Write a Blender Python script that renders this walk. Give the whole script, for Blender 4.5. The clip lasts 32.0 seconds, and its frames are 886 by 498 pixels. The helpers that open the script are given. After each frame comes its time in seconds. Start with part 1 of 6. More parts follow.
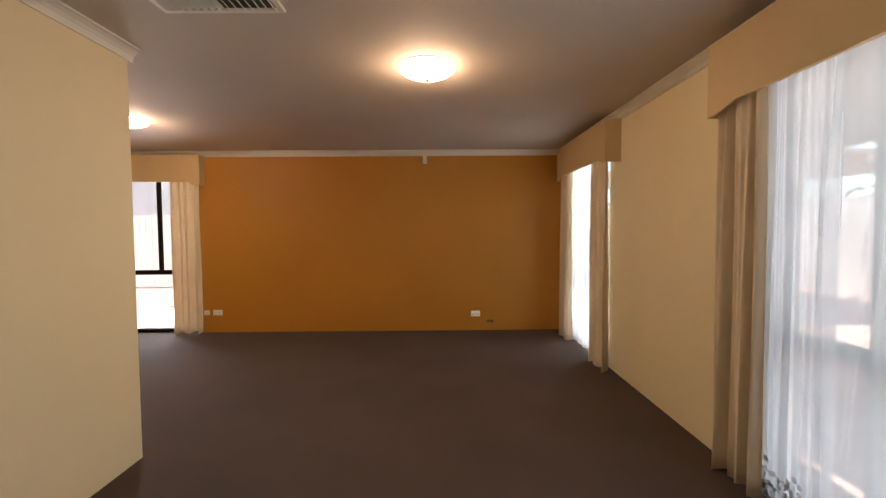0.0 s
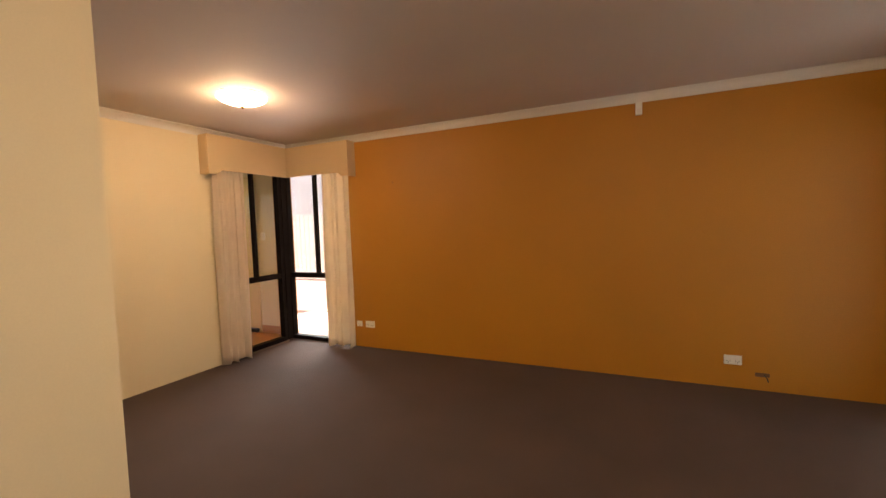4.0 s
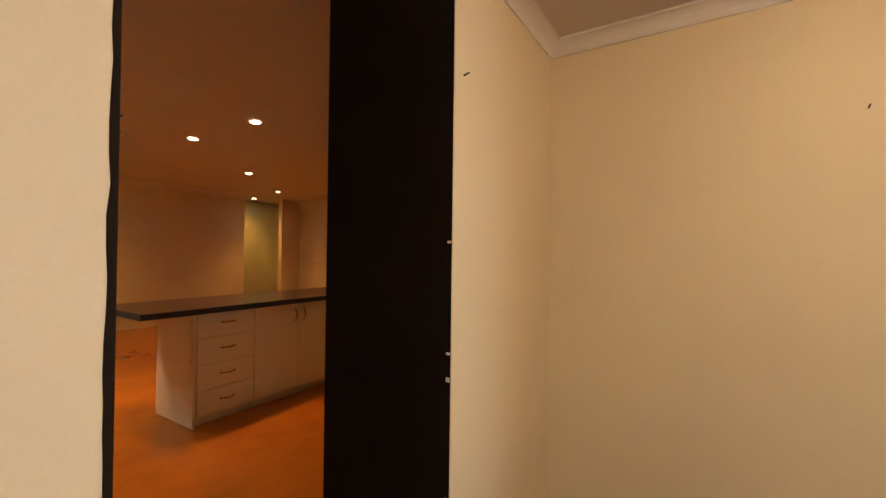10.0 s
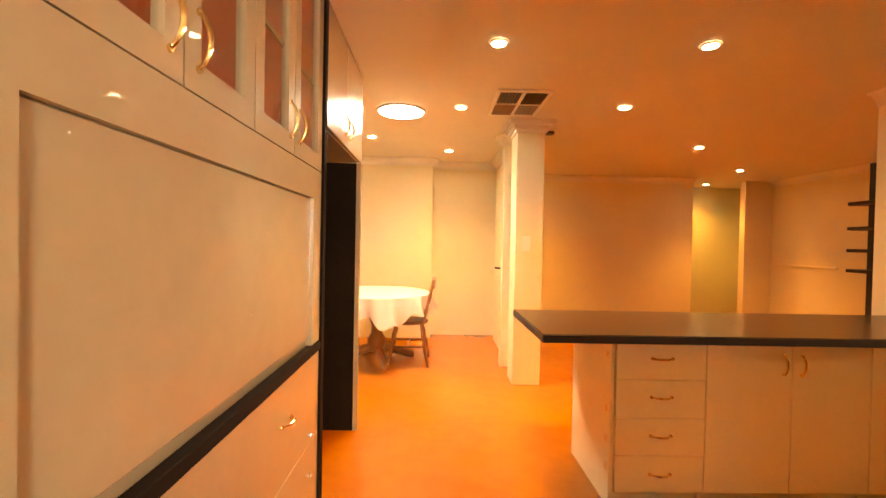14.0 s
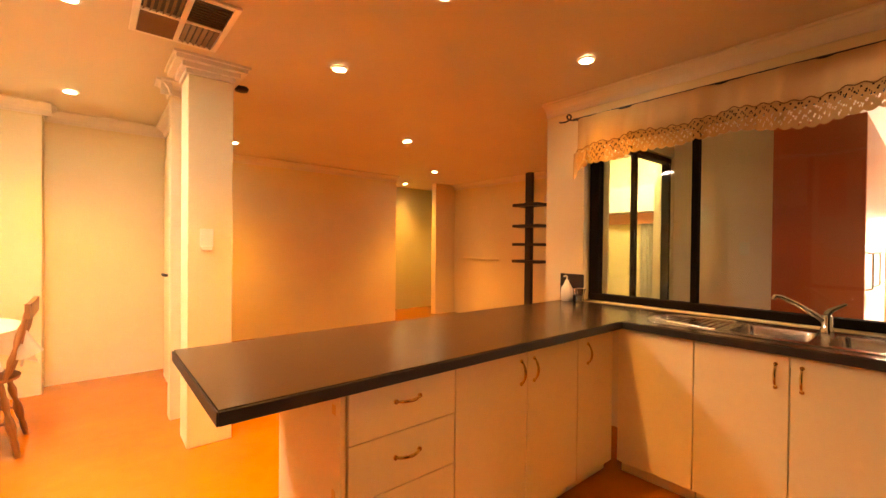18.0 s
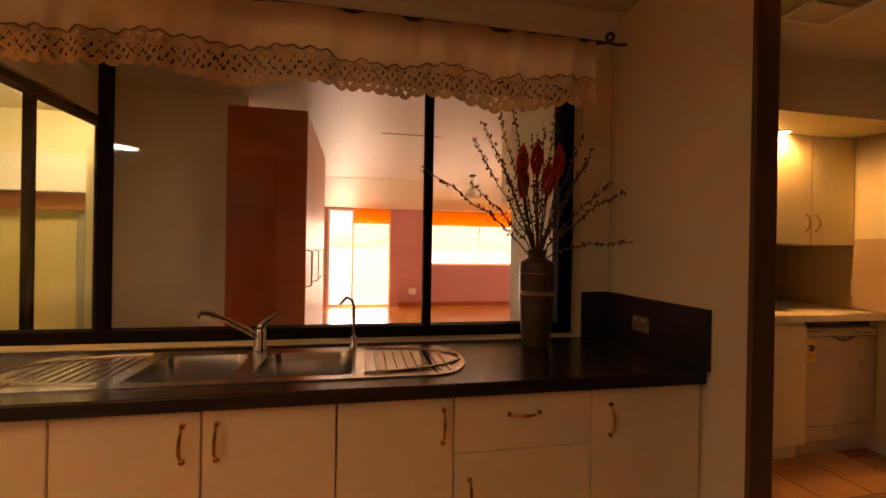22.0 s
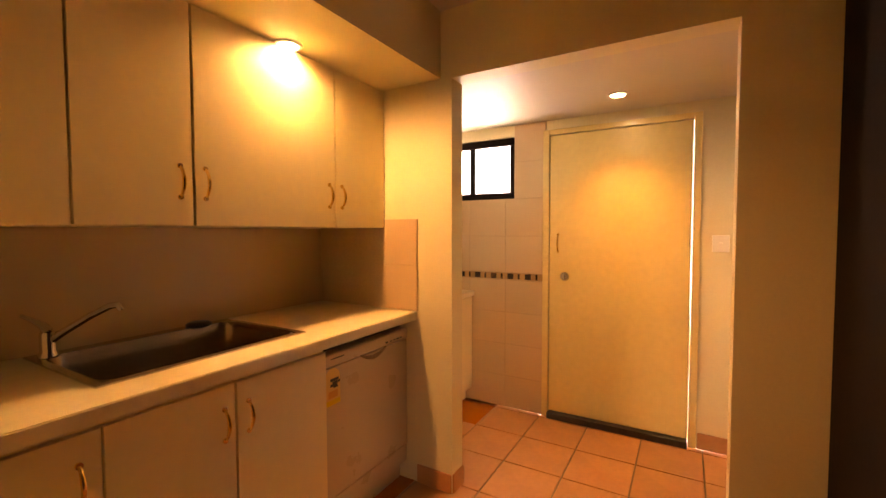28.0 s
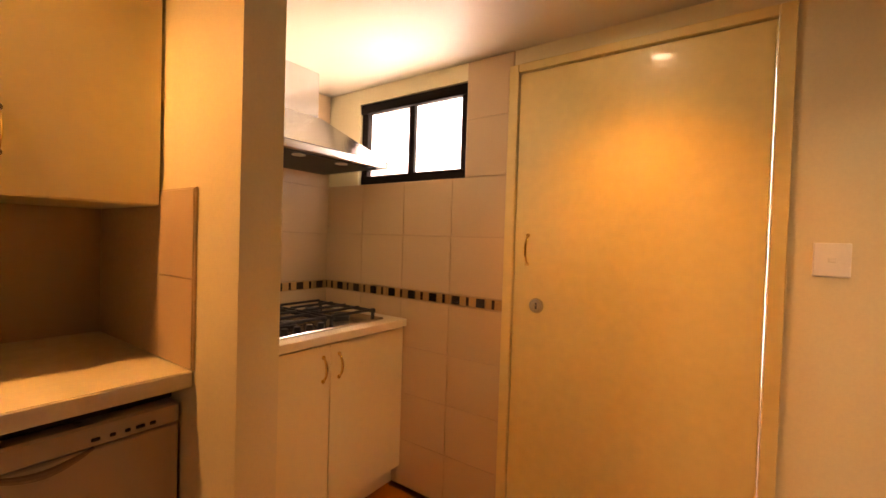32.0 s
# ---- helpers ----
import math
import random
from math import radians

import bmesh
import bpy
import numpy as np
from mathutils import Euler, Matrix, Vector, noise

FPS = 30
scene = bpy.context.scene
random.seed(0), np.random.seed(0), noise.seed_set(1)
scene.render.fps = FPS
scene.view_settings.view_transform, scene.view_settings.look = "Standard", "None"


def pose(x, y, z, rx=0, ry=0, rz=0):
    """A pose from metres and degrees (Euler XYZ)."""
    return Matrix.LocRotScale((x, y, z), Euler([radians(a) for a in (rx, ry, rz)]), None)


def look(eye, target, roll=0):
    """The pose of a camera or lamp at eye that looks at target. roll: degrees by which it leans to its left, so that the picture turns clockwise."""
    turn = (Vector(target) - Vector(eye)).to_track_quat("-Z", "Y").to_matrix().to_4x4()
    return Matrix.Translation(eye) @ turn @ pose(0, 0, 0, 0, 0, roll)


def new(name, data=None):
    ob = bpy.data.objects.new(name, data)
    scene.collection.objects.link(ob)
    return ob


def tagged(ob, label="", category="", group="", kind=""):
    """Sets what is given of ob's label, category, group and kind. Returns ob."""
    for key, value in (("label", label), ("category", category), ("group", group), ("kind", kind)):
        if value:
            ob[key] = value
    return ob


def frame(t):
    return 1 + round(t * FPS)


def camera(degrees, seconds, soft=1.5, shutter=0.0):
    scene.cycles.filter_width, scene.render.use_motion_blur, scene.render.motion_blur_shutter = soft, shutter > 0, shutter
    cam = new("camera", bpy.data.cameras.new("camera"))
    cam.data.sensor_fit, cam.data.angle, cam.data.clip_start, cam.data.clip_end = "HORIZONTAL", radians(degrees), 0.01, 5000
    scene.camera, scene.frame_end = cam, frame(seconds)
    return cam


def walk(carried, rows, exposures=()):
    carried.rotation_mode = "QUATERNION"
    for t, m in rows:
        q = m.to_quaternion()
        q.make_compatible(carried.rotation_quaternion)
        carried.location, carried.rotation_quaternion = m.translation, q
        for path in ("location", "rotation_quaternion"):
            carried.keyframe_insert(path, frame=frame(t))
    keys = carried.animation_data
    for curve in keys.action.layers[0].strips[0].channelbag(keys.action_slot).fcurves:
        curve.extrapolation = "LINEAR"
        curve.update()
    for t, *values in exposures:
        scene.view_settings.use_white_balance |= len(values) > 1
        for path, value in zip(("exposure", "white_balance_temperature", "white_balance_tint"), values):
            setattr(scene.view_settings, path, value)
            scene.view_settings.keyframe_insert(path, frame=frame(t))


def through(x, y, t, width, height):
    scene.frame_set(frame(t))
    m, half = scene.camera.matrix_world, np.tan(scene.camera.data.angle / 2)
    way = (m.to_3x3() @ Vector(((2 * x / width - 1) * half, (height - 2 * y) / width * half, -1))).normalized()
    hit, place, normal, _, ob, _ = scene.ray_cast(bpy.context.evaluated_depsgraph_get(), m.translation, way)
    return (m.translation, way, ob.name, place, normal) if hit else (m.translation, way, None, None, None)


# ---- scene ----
cam = camera(93.2, 32.0)
PATH = [
    (0, (-0.009, 0.241, 1.29), (0.006, 2.239, 1.203), -0.4),
    (0.5, (0.006, 0.404, 1.283), (-0.076, 2.401, 1.206), -0.4),
    (1, (0.021, 0.577, 1.287), (-0.177, 2.566, 1.221), 0.7),
    (1.5, (0.021, 0.749, 1.266), (-0.212, 2.731, 1.147), 0.3),
    (2, (-0.016, 0.982, 1.268), (-0.257, 2.967, 1.212), -0.2),
    (2.5, (-0.061, 1.173, 1.277), (-0.447, 3.134, 1.196), -0.7),
    (4.5, (-0.224, 2.123, 1.33), (-1.259, 3.831, 1.232), -1.0),
    (5, (-0.228, 2.421, 1.337), (-1.499, 3.964, 1.285), 1.1),
    (5.5, (-0.293, 2.665, 1.352), (-1.76, 4.022, 1.274), 1.1),
    (6, (-0.386, 2.827, 1.272), (-1.976, 4.04, 1.243), 1.1),
    (6.5, (-0.566, 2.974, 1.322), (-2.287, 3.989, 1.248), 0.9),
    (7, (-0.746, 3.091, 1.305), (-2.589, 3.866, 1.25), 0.1),
    (7.5, (-0.956, 3.201, 1.319), (-2.902, 3.662, 1.282), 2.2),
    (8, (-1.134, 3.245, 1.289), (-3.123, 3.45, 1.234), 1.2),
    (8.5, (-1.372, 3.247, 1.258), (-3.372, 3.204, 1.26), 1.0),
    (9, (-1.562, 3.229, 1.297), (-3.533, 2.89, 1.246), -0.7),
    (9.5, (-1.786, 3.2, 1.297), (-3.638, 2.445, 1.288), 0.0),
    (10, (-1.941, 3.17, 1.277), (-3.626, 2.093, 1.295), 0.7),
    (10.5, (-2.066, 3.12, 1.28), (-3.631, 1.875, 1.275), 2.1),
    (11, (-2.23, 2.977, 1.282), (-3.622, 1.541, 1.274), 1.5),
    (11.5, (-2.329, 2.853, 1.271), (-3.476, 1.214, 1.239), 0.4),
    (12, (-2.459, 2.71, 1.284), (-3.216, 0.859, 1.275), 1.2),
    (12.5, (-2.544, 2.586, 1.284), (-2.961, 0.63, 1.261), 1.4),
    (13, (-2.592, 2.462, 1.282), (-2.778, 0.47, 1.258), 1.0),
    (13.5, (-2.607, 2.275, 1.287), (-2.663, 0.276, 1.255), 0.8),
    (15.5, (-2.689, 1.746, 1.271), (-2.72, -0.254, 1.255), 1.4),
    (16, (-2.698, 1.623, 1.274), (-2.934, -0.363, 1.244), 1.4),
    (16.5, (-2.709, 1.505, 1.274), (-3.306, -0.404, 1.258), 0.2),
    (17, (-2.738, 1.427, 1.28), (-3.675, -0.339, 1.268), -0.1),
    (17.5, (-2.795, 1.36, 1.267), (-3.927, -0.288, 1.234), -0.0),
    (18, (-2.913, 1.272, 1.271), (-4.196, -0.262, 1.252), 0.6),
    (18.5, (-3.053, 1.236, 1.277), (-4.465, -0.18, 1.282), 1.7),
    (19, (-3.16, 1.194, 1.277), (-4.762, -0.004, 1.269), 1.8),
    (19.5, (-3.291, 1.134, 1.278), (-5.096, 0.272, 1.296), 0.3),
    (20, (-3.382, 1.092, 1.285), (-5.312, 0.567, 1.271), -0.4),
    (20.5, (-3.516, 1.094, 1.268), (-5.489, 0.772, 1.238), 0.5),
    (21, (-3.693, 1.128, 1.257), (-5.688, 0.98, 1.235), 1.1),
    (21.5, (-3.796, 1.203, 1.27), (-5.795, 1.262, 1.271), 1.2),
    (22, (-3.893, 1.285, 1.28), (-5.853, 1.679, 1.275), 1.0),
    (22.5, (-4.05, 1.365, 1.336), (-5.868, 2.197, 1.305), -0.9),
    (23, (-4.158, 1.445, 1.303), (-5.806, 2.579, 1.264), -0.5),
    (23.5, (-4.258, 1.587, 1.291), (-5.755, 2.912, 1.239), -0.2),
    (24, (-4.328, 1.754, 1.301), (-5.673, 3.234, 1.302), 0.8),
    (24.5, (-4.375, 1.873, 1.296), (-5.533, 3.503, 1.271), 0.8),
    (25, (-4.476, 2.013, 1.285), (-5.388, 3.793, 1.246), 0.7),
    (25.5, (-4.528, 2.113, 1.304), (-5.242, 3.98, 1.25), 1.0),
    (26, (-4.592, 2.222, 1.315), (-5.272, 4.102, 1.252), 0.1),
    (26.5, (-4.629, 2.37, 1.285), (-5.436, 4.2, 1.245), 0.4),
    (28.5, (-4.765, 2.929, 1.333), (-5.774, 4.654, 1.241), -0.2),
    (29, (-4.774, 3.065, 1.311), (-5.737, 4.815, 1.21), -0.7),
    (29.5, (-4.76, 3.266, 1.312), (-5.806, 4.969, 1.251), 0.8),
    (30, (-4.734, 3.43, 1.309), (-5.755, 5.149, 1.241), 0.9),
    (30.5, (-4.746, 3.619, 1.29), (-5.704, 5.374, 1.24), 1.2),
    (31, (-4.777, 3.795, 1.291), (-5.725, 5.555, 1.235), 1.8),
    (31.5, (-4.795, 3.918, 1.277), (-5.785, 5.654, 1.191), 0.9),
    (32, (-4.794, 4.086, 1.273), (-5.94, 5.724, 1.23), 1.8),
]
EXPOSURES = [(0.0, 1.10, 6600, 13), (1.0, 1.05, 8600, 20), (2.0, 1.15, 8500, 20), (5.0, 1.25, 6700, 13), (6.5, 1.38, 6150, 12), (8.0, 1.0, 6050, 12), (9.0, 0.85, 6400, 13), (10.0, 1.15, 6600, 13), (11.0, 1.75, 6500, 13), (12.0, 2.4, 9500, 17),
             (13.0, 2.8, 9300, 17), (16.0, 2.6, 9100, 17), (18.0, 2.8, 9500, 20), (19.0, 2.75, 8100, 17), (20.0, 2.2, 8000, 18), (21.0, 1.75, 8200, 20), (22.0, 1.45, 9000, 26), (23.0, 1.6, 9000, 26),
             (24.5, 2.25, 8700, 23), (26.0, 2.8, 8600, 23), (29.0, 2.1, 9100, 31), (30.0, 2.0, 9200, 34), (32.0, 1.85, 9000, 30)]
walk(cam, [(t, look(eye, target, roll)) for t, eye, target, roll in PATH], EXPOSURES)
KITCHEN_W, LOUNGE_W, INDOOR = 58.0, 8.0, 0.6


# ---------------- world, sun, exposure ----------------
world = bpy.data.worlds.new("sky")
scene.world = world
world.use_nodes = True
wn = world.node_tree
sky = wn.nodes.new("ShaderNodeTexSky")
sky.sky_type = "NISHITA"
sky.sun_disc = False
sky.sun_elevation = radians(76.7)
sky.sun_rotation = radians(225)
wn.links.new(sky.outputs[0], wn.nodes["Background"].inputs[0])
wn.nodes["Background"].inputs[1].default_value = 0.15
sun = new("sun", bpy.data.lights.new("sun", "SUN"))
sun.data.energy = 5.0
sun.data.angle = radians(0.6)
sun.data.color = (1.0, 0.95, 0.86)
sun.matrix_world = look((-4, -4, 24), (0, 0, 0))

WARM = (1.0, 0.46, 0.115)
AMBER = (1.0, 0.445, 0.10)
OYSTER = (1.0, 0.52, 0.21)


def spot(x, y, z, watts, color, cone=130, blend=0.6, radius=0.04):
    ob = new("downlight_lamp", bpy.data.lights.new("downlight_lamp", "SPOT"))
    ob.data.energy, ob.data.color, ob.data.spot_size, ob.data.spot_blend = watts * INDOOR, color, radians(cone), blend
    ob.data.shadow_soft_size = radius
    ob.location = (x, y, z)
    return ob


def bulb(x, y, z, watts, color, radius=0.1):
    ob = new("ceiling_lamp", bpy.data.lights.new("ceiling_lamp", "POINT"))
    ob.data.energy, ob.data.color, ob.data.shadow_soft_size = watts * INDOOR, color, radius
    ob.location = (x, y, z)
    return ob


# area lamp for daylight at a window, also used as an added fill
def window_fill(x, y, z, w, h, aim, watts, color=(0.86, 0.93, 1.0)):
    ob = new("window_fill_light", bpy.data.lights.new("window_fill_light", "AREA"))
    ob.data.shape, ob.data.size, ob.data.size_y, ob.data.energy, ob.data.color = "RECTANGLE", w, h, watts * INDOOR, color
    ob.matrix_world = look((x, y, z), (x + aim[0], y + aim[1], z + aim[2]))
    return ob


DOWNLIGHTS = [(-2.96, -0.22), (-4.12, -0.18), (-5.20, -0.13), (-4.13, -1.24), (-2.82, -1.34), (-5.54, -2.50),
              (-2.78, -2.97), (-1.94, -2.38), (-6.95, -3.78), (-4.13, -3.87), (-3.87, 1.27)]
for dx, dy in DOWNLIGHTS:
    spot(dx, dy, 2.385, KITCHEN_W * (0.45 if dx == -5.20 else 0.32 if dy > 1 else 1.0 if dx < -4 or dy > -1.3 else 0.7), WARM, 98, 1.0)
# unseen hall downlight, added to brighten the green panel
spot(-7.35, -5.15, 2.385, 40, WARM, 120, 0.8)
spot(-6.13, 3.97, 2.066, 38, (1.0, 0.53, 0.19), 172, 0.6)
spot(-5.09, 5.38, 2.09, 29, (1.0, 0.46, 0.14), 112, 0.9, 0.05)
bulb(-0.08, 2.88, 2.225, LOUNGE_W, OYSTER)
bulb(-2.80, 4.05, 2.225, LOUNGE_W, OYSTER)
spot(-2.32, -1.48, 2.37, 32, (0.98, 0.93, 0.90), 165, 0.8, 0.18)
# daylight that the panes let in
window_fill(1.70, 1.0, 1.1, 2.5, 2.1, (-1, 0, 0), 26)
window_fill(1.70, 4.62, 1.1, 1.2, 2.1, (-1, 0, 0), 30)
window_fill(-5.2, 7.5, 1.35, 2.4, 2.3, (1.75, -1.9, -0.35), 330)
window_fill(-6.21, 5.90, 1.8, 0.62, 0.42, (0, -1, 0), 6.0, (1.0, 0.78, 0.68))
window_fill(-13.1, 1.3, 0.95, 1.2, 1.7, (1, 0, 0), 70, (1.0, 0.88, 0.78))
window_fill(-13.1, 3.9, 1.35, 2.4, 0.85, (1, 0, 0), 70, (1.0, 0.88, 0.78))
# lamp in an added, unseen side window that brightens the games room
window_fill(-9.0, 7.16, 1.45, 2.2, 1.3, (0, -1, 0), 60, (1.0, 0.88, 0.78))

# ---------------- materials ----------------
def surf(name, c, rough=0.6, metal=0.0, var=0.10, big=1.3, fine=90.0, bump=0.08, depth=0.002, each=0.0, tint=None, coat=0.0):
    """Paint, cloth, wood or metal: two scales of variation in colour, fine relief, uneven gloss."""
    m = bpy.data.materials.new(name)
    m.use_nodes = True
    n, l = m.node_tree.nodes, m.node_tree.links
    b = n["Principled BSDF"]
    co = n.new("ShaderNodeTexCoord")
    n1, n2 = n.new("ShaderNodeTexNoise"), n.new("ShaderNodeTexNoise")
    n1.inputs["Scale"].default_value, n1.inputs["Detail"].default_value = big, 5
    n2.inputs["Scale"].default_value, n2.inputs["Detail"].default_value = fine, 4
    for k in (n1, n2):
        l.new(co.outputs["Object"], k.inputs["Vector"])
    mix = n.new("ShaderNodeMix")
    mix.data_type = "RGBA"
    t = tint or tuple(v * (1 - 2.2 * var) for v in c)
    mix.inputs[6].default_value, mix.inputs[7].default_value = (*c, 1), (*t, 1)
    add = n.new("ShaderNodeMath")
    add.operation = "MULTIPLY_ADD"
    add.inputs[1].default_value, add.inputs[2].default_value = 0.35, 0.0
    l.new(n2.outputs["Fac"], add.inputs[0])
    add2 = n.new("ShaderNodeMath")
    add2.operation = "MULTIPLY_ADD"
    add2.inputs[1].default_value = 0.65
    l.new(n1.outputs["Fac"], add2.inputs[0])
    l.new(add.outputs[0], add2.inputs[2])
    ramp = n.new("ShaderNodeMapRange")
    ramp.inputs[1].default_value, ramp.inputs[2].default_value = 0.35, 0.65
    l.new(add2.outputs[0], ramp.inputs[0])
    l.new(ramp.outputs[0], mix.inputs[0])
    out = mix.outputs[2]
    if each:
        info = n.new("ShaderNodeObjectInfo")
        hsv = n.new("ShaderNodeHueSaturation")
        mr = n.new("ShaderNodeMapRange")
        mr.inputs[3].default_value, mr.inputs[4].default_value = 1 - each, 1 + each
        l.new(info.outputs["Random"], mr.inputs[0])
        l.new(mr.outputs[0], hsv.inputs["Value"])
        l.new(out, hsv.inputs["Color"])
        out = hsv.outputs[0]
    l.new(out, b.inputs["Base Color"])
    rr = n.new("ShaderNodeMapRange")
    rr.inputs[3].default_value, rr.inputs[4].default_value = max(0.02, rough - 0.025), min(1.0, rough + 0.025)
    l.new(n2.outputs["Fac"], rr.inputs[0])
    l.new(rr.outputs[0], b.inputs["Roughness"])
    b.inputs["Metallic"].default_value = metal
    b.inputs["Coat Weight"].default_value = coat
    if bump:
        bp = n.new("ShaderNodeBump")
        bp.inputs["Strength"].default_value, bp.inputs["Distance"].default_value = bump, depth
        l.new(n2.outputs["Fac"], bp.inputs["Height"])
        l.new(bp.outputs[0], b.inputs["Normal"])
    return m


def glow(name, c, strength):
    m = bpy.data.materials.new(name)
    m.use_nodes = True
    b = m.node_tree.nodes["Principled BSDF"]
    b.inputs["Base Color"].default_value = (0.8, 0.8, 0.8, 1)
    b.inputs["Emission Color"].default_value = (*c, 1)
    b.inputs["Emission Strength"].default_value = strength
    return m


def cloth(name, c, through=0.35, alpha=1.0, weave=700.0):
    """Woven cloth that lets some light through; a sheer has alpha below one."""
    m = bpy.data.materials.new(name)
    m.use_nodes = True
    n, l = m.node_tree.nodes, m.node_tree.links
    n.remove(n["Principled BSDF"])
    d, t, x = n.new("ShaderNodeBsdfDiffuse"), n.new("ShaderNodeBsdfTranslucent"), n.new("ShaderNodeMixShader")
    co, ns = n.new("ShaderNodeTexCoord"), n.new("ShaderNodeTexNoise")
    ns.inputs["Scale"].default_value, ns.inputs["Detail"].default_value = 6.0, 6
    l.new(co.outputs["Object"], ns.inputs["Vector"])
    mx = n.new("ShaderNodeMix")
    mx.data_type = "RGBA"
    mx.inputs[6].default_value, mx.inputs[7].default_value = (*c, 1), (*(v * 0.82 for v in c), 1)
    l.new(ns.outputs["Fac"], mx.inputs[0])
    for k in (d, t):
        l.new(mx.outputs[2], k.inputs["Color"])
    wv = n.new("ShaderNodeTexNoise")
    wv.inputs["Scale"].default_value = weave
    l.new(co.outputs["Object"], wv.inputs["Vector"])
    bp = n.new("ShaderNodeBump")
    bp.inputs["Strength"].default_value, bp.inputs["Distance"].default_value = 0.25, 0.001
    l.new(wv.outputs["Fac"], bp.inputs["Height"])
    l.new(bp.outputs[0], d.inputs["Normal"])
    x.inputs[0].default_value = through
    l.new(d.outputs[0], x.inputs[1])
    l.new(t.outputs[0], x.inputs[2])
    last = x.outputs[0]
    if alpha < 1:
        tr, x2 = n.new("ShaderNodeBsdfTransparent"), n.new("ShaderNodeMixShader")
        x2.inputs[0].default_value = alpha
        l.new(tr.outputs[0], x2.inputs[1])
        l.new(last, x2.inputs[2])
        last = x2.outputs[0]
    l.new(last, n["Material Output"].inputs[0])
    return m


def pane_glass(name, tint=(0.95, 0.97, 0.96), rough=0.0):
    m = bpy.data.materials.new(name)
    m.use_nodes = True
    n, l = m.node_tree.nodes, m.node_tree.links
    n.remove(n["Principled BSDF"])
    tr, gl, mx, fr = n.new("ShaderNodeBsdfTransparent"), n.new("ShaderNodeBsdfGlossy"), n.new("ShaderNodeMixShader"), n.new("ShaderNodeLayerWeight")
    pw, ma = n.new("ShaderNodeMath"), n.new("ShaderNodeMath")
    pw.operation, pw.inputs[1].default_value = "POWER", 5.0
    ma.operation, ma.inputs[1].default_value, ma.inputs[2].default_value = "MULTIPLY_ADD", 0.85, 0.045
    tr.inputs[0].default_value = (*tint, 1)
    gl.inputs["Roughness"].default_value = rough
    fr.inputs[0].default_value = 0.5
    l.new(fr.outputs["Facing"], pw.inputs[0])
    l.new(pw.outputs[0], ma.inputs[0])
    l.new(ma.outputs[0], mx.inputs[0])
    l.new(tr.outputs[0], mx.inputs[1])
    l.new(gl.outputs[0], mx.inputs[2])
    l.new(mx.outputs[0], n["Material Output"].inputs[0])
    return m


def wood(name, c1, c2, rough=0.4, scale=6.0):
    m = surf(name, c1, rough, var=0.12, tint=c2, big=2.0, fine=40)
    n, l = m.node_tree.nodes, m.node_tree.links
    co = [k for k in n if k.type == "TEX_COORD"][0]
    mp = n.new("ShaderNodeMapping")
    mp.inputs["Scale"].default_value = (scale, scale, scale * 0.08)
    l.new(co.outputs["Object"], mp.inputs["Vector"])
    for k in n:
        if k.type == "TEX_NOISE":
            l.new(mp.outputs[0], k.inputs["Vector"])
    return m


CREAM = surf("cream_paint", (0.78, 0.65, 0.41), 0.62, var=0.03, fine=160, bump=0.12)
ORANGE = surf("ochre_paint", (0.50, 0.205, 0.013), 0.55, var=0.07, big=0.9, fine=120, bump=0.15)
KWALL = surf("kitchen_wall_paint", (0.75, 0.67, 0.44), 0.6, var=0.04, fine=120, bump=0.12)
SWALL = surf("scullery_wall_paint", (0.74, 0.66, 0.42), 0.55, var=0.04, fine=120, bump=0.15)
BLACKP = surf("blackboard_paint", (0.0075, 0.0045, 0.0022), 0.9, var=0.20, big=2.5, fine=60, bump=0.2, tint=(0.017, 0.010, 0.0046))
CEIL = surf("ceiling_paint", (0.62, 0.54, 0.46), 0.75, var=0.03, fine=200, bump=0.08)
KCEIL = surf("kitchen_ceiling_paint", (0.66, 0.60, 0.47), 0.5, var=0.03, fine=200, bump=0.05)
TRIM = surf("white_trim_paint", (0.74, 0.70, 0.62), 0.45, var=0.03)
CARPET = surf("brown_carpet", (0.094, 0.058, 0.043), 0.97, var=0.16, big=1.1, fine=420, bump=0.9, depth=0.006)
CORKF = surf("orange_sheet_floor", (0.45, 0.140, 0.012), 0.24, var=0.11, big=1.7, fine=9, bump=0, coat=0.25)
TERRA = surf("terracotta_tile", (0.50, 0.25, 0.11), 0.38, var=0.09, big=5.0, fine=30, bump=0.05, each=0.10, coat=0.1)
GROUT = surf("grout", (0.30, 0.22, 0.14), 0.9, var=0.15)
TILEBED = surf("pale_grout", (0.57, 0.42, 0.26), 0.9, var=0.08)
BLACKP.node_tree.nodes["Principled BSDF"].inputs["Specular IOR Level"].default_value = 0.18
# fence timber whitened so that it burns out in the patio glare
PALING = surf("glare_whitened_timber", (0.82, 0.78, 0.72), 0.8, var=0.06)
CABINET = surf("cream_laminate", (0.81, 0.70, 0.42), 0.42, var=0.03, fine=30, bump=0.02)
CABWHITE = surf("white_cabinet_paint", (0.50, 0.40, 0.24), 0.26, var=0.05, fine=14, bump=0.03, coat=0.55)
BENCHTOP = surf("dark_laminate", (0.028, 0.019, 0.013), 0.22, var=0.25, big=30, fine=180, bump=0.015, tint=(0.046, 0.032, 0.022))
BENCHEDGE = surf("black_edge", (0.007, 0.0055, 0.0045), 0.5, var=0.1)
PALETOP = surf("pale_laminate", (0.78, 0.70, 0.50), 0.34, var=0.05, big=20, fine=120)
DARKFRAME = surf("dark_aluminium", (0.012, 0.0085, 0.007), 0.7, metal=0.0, var=0.1, fine=60)
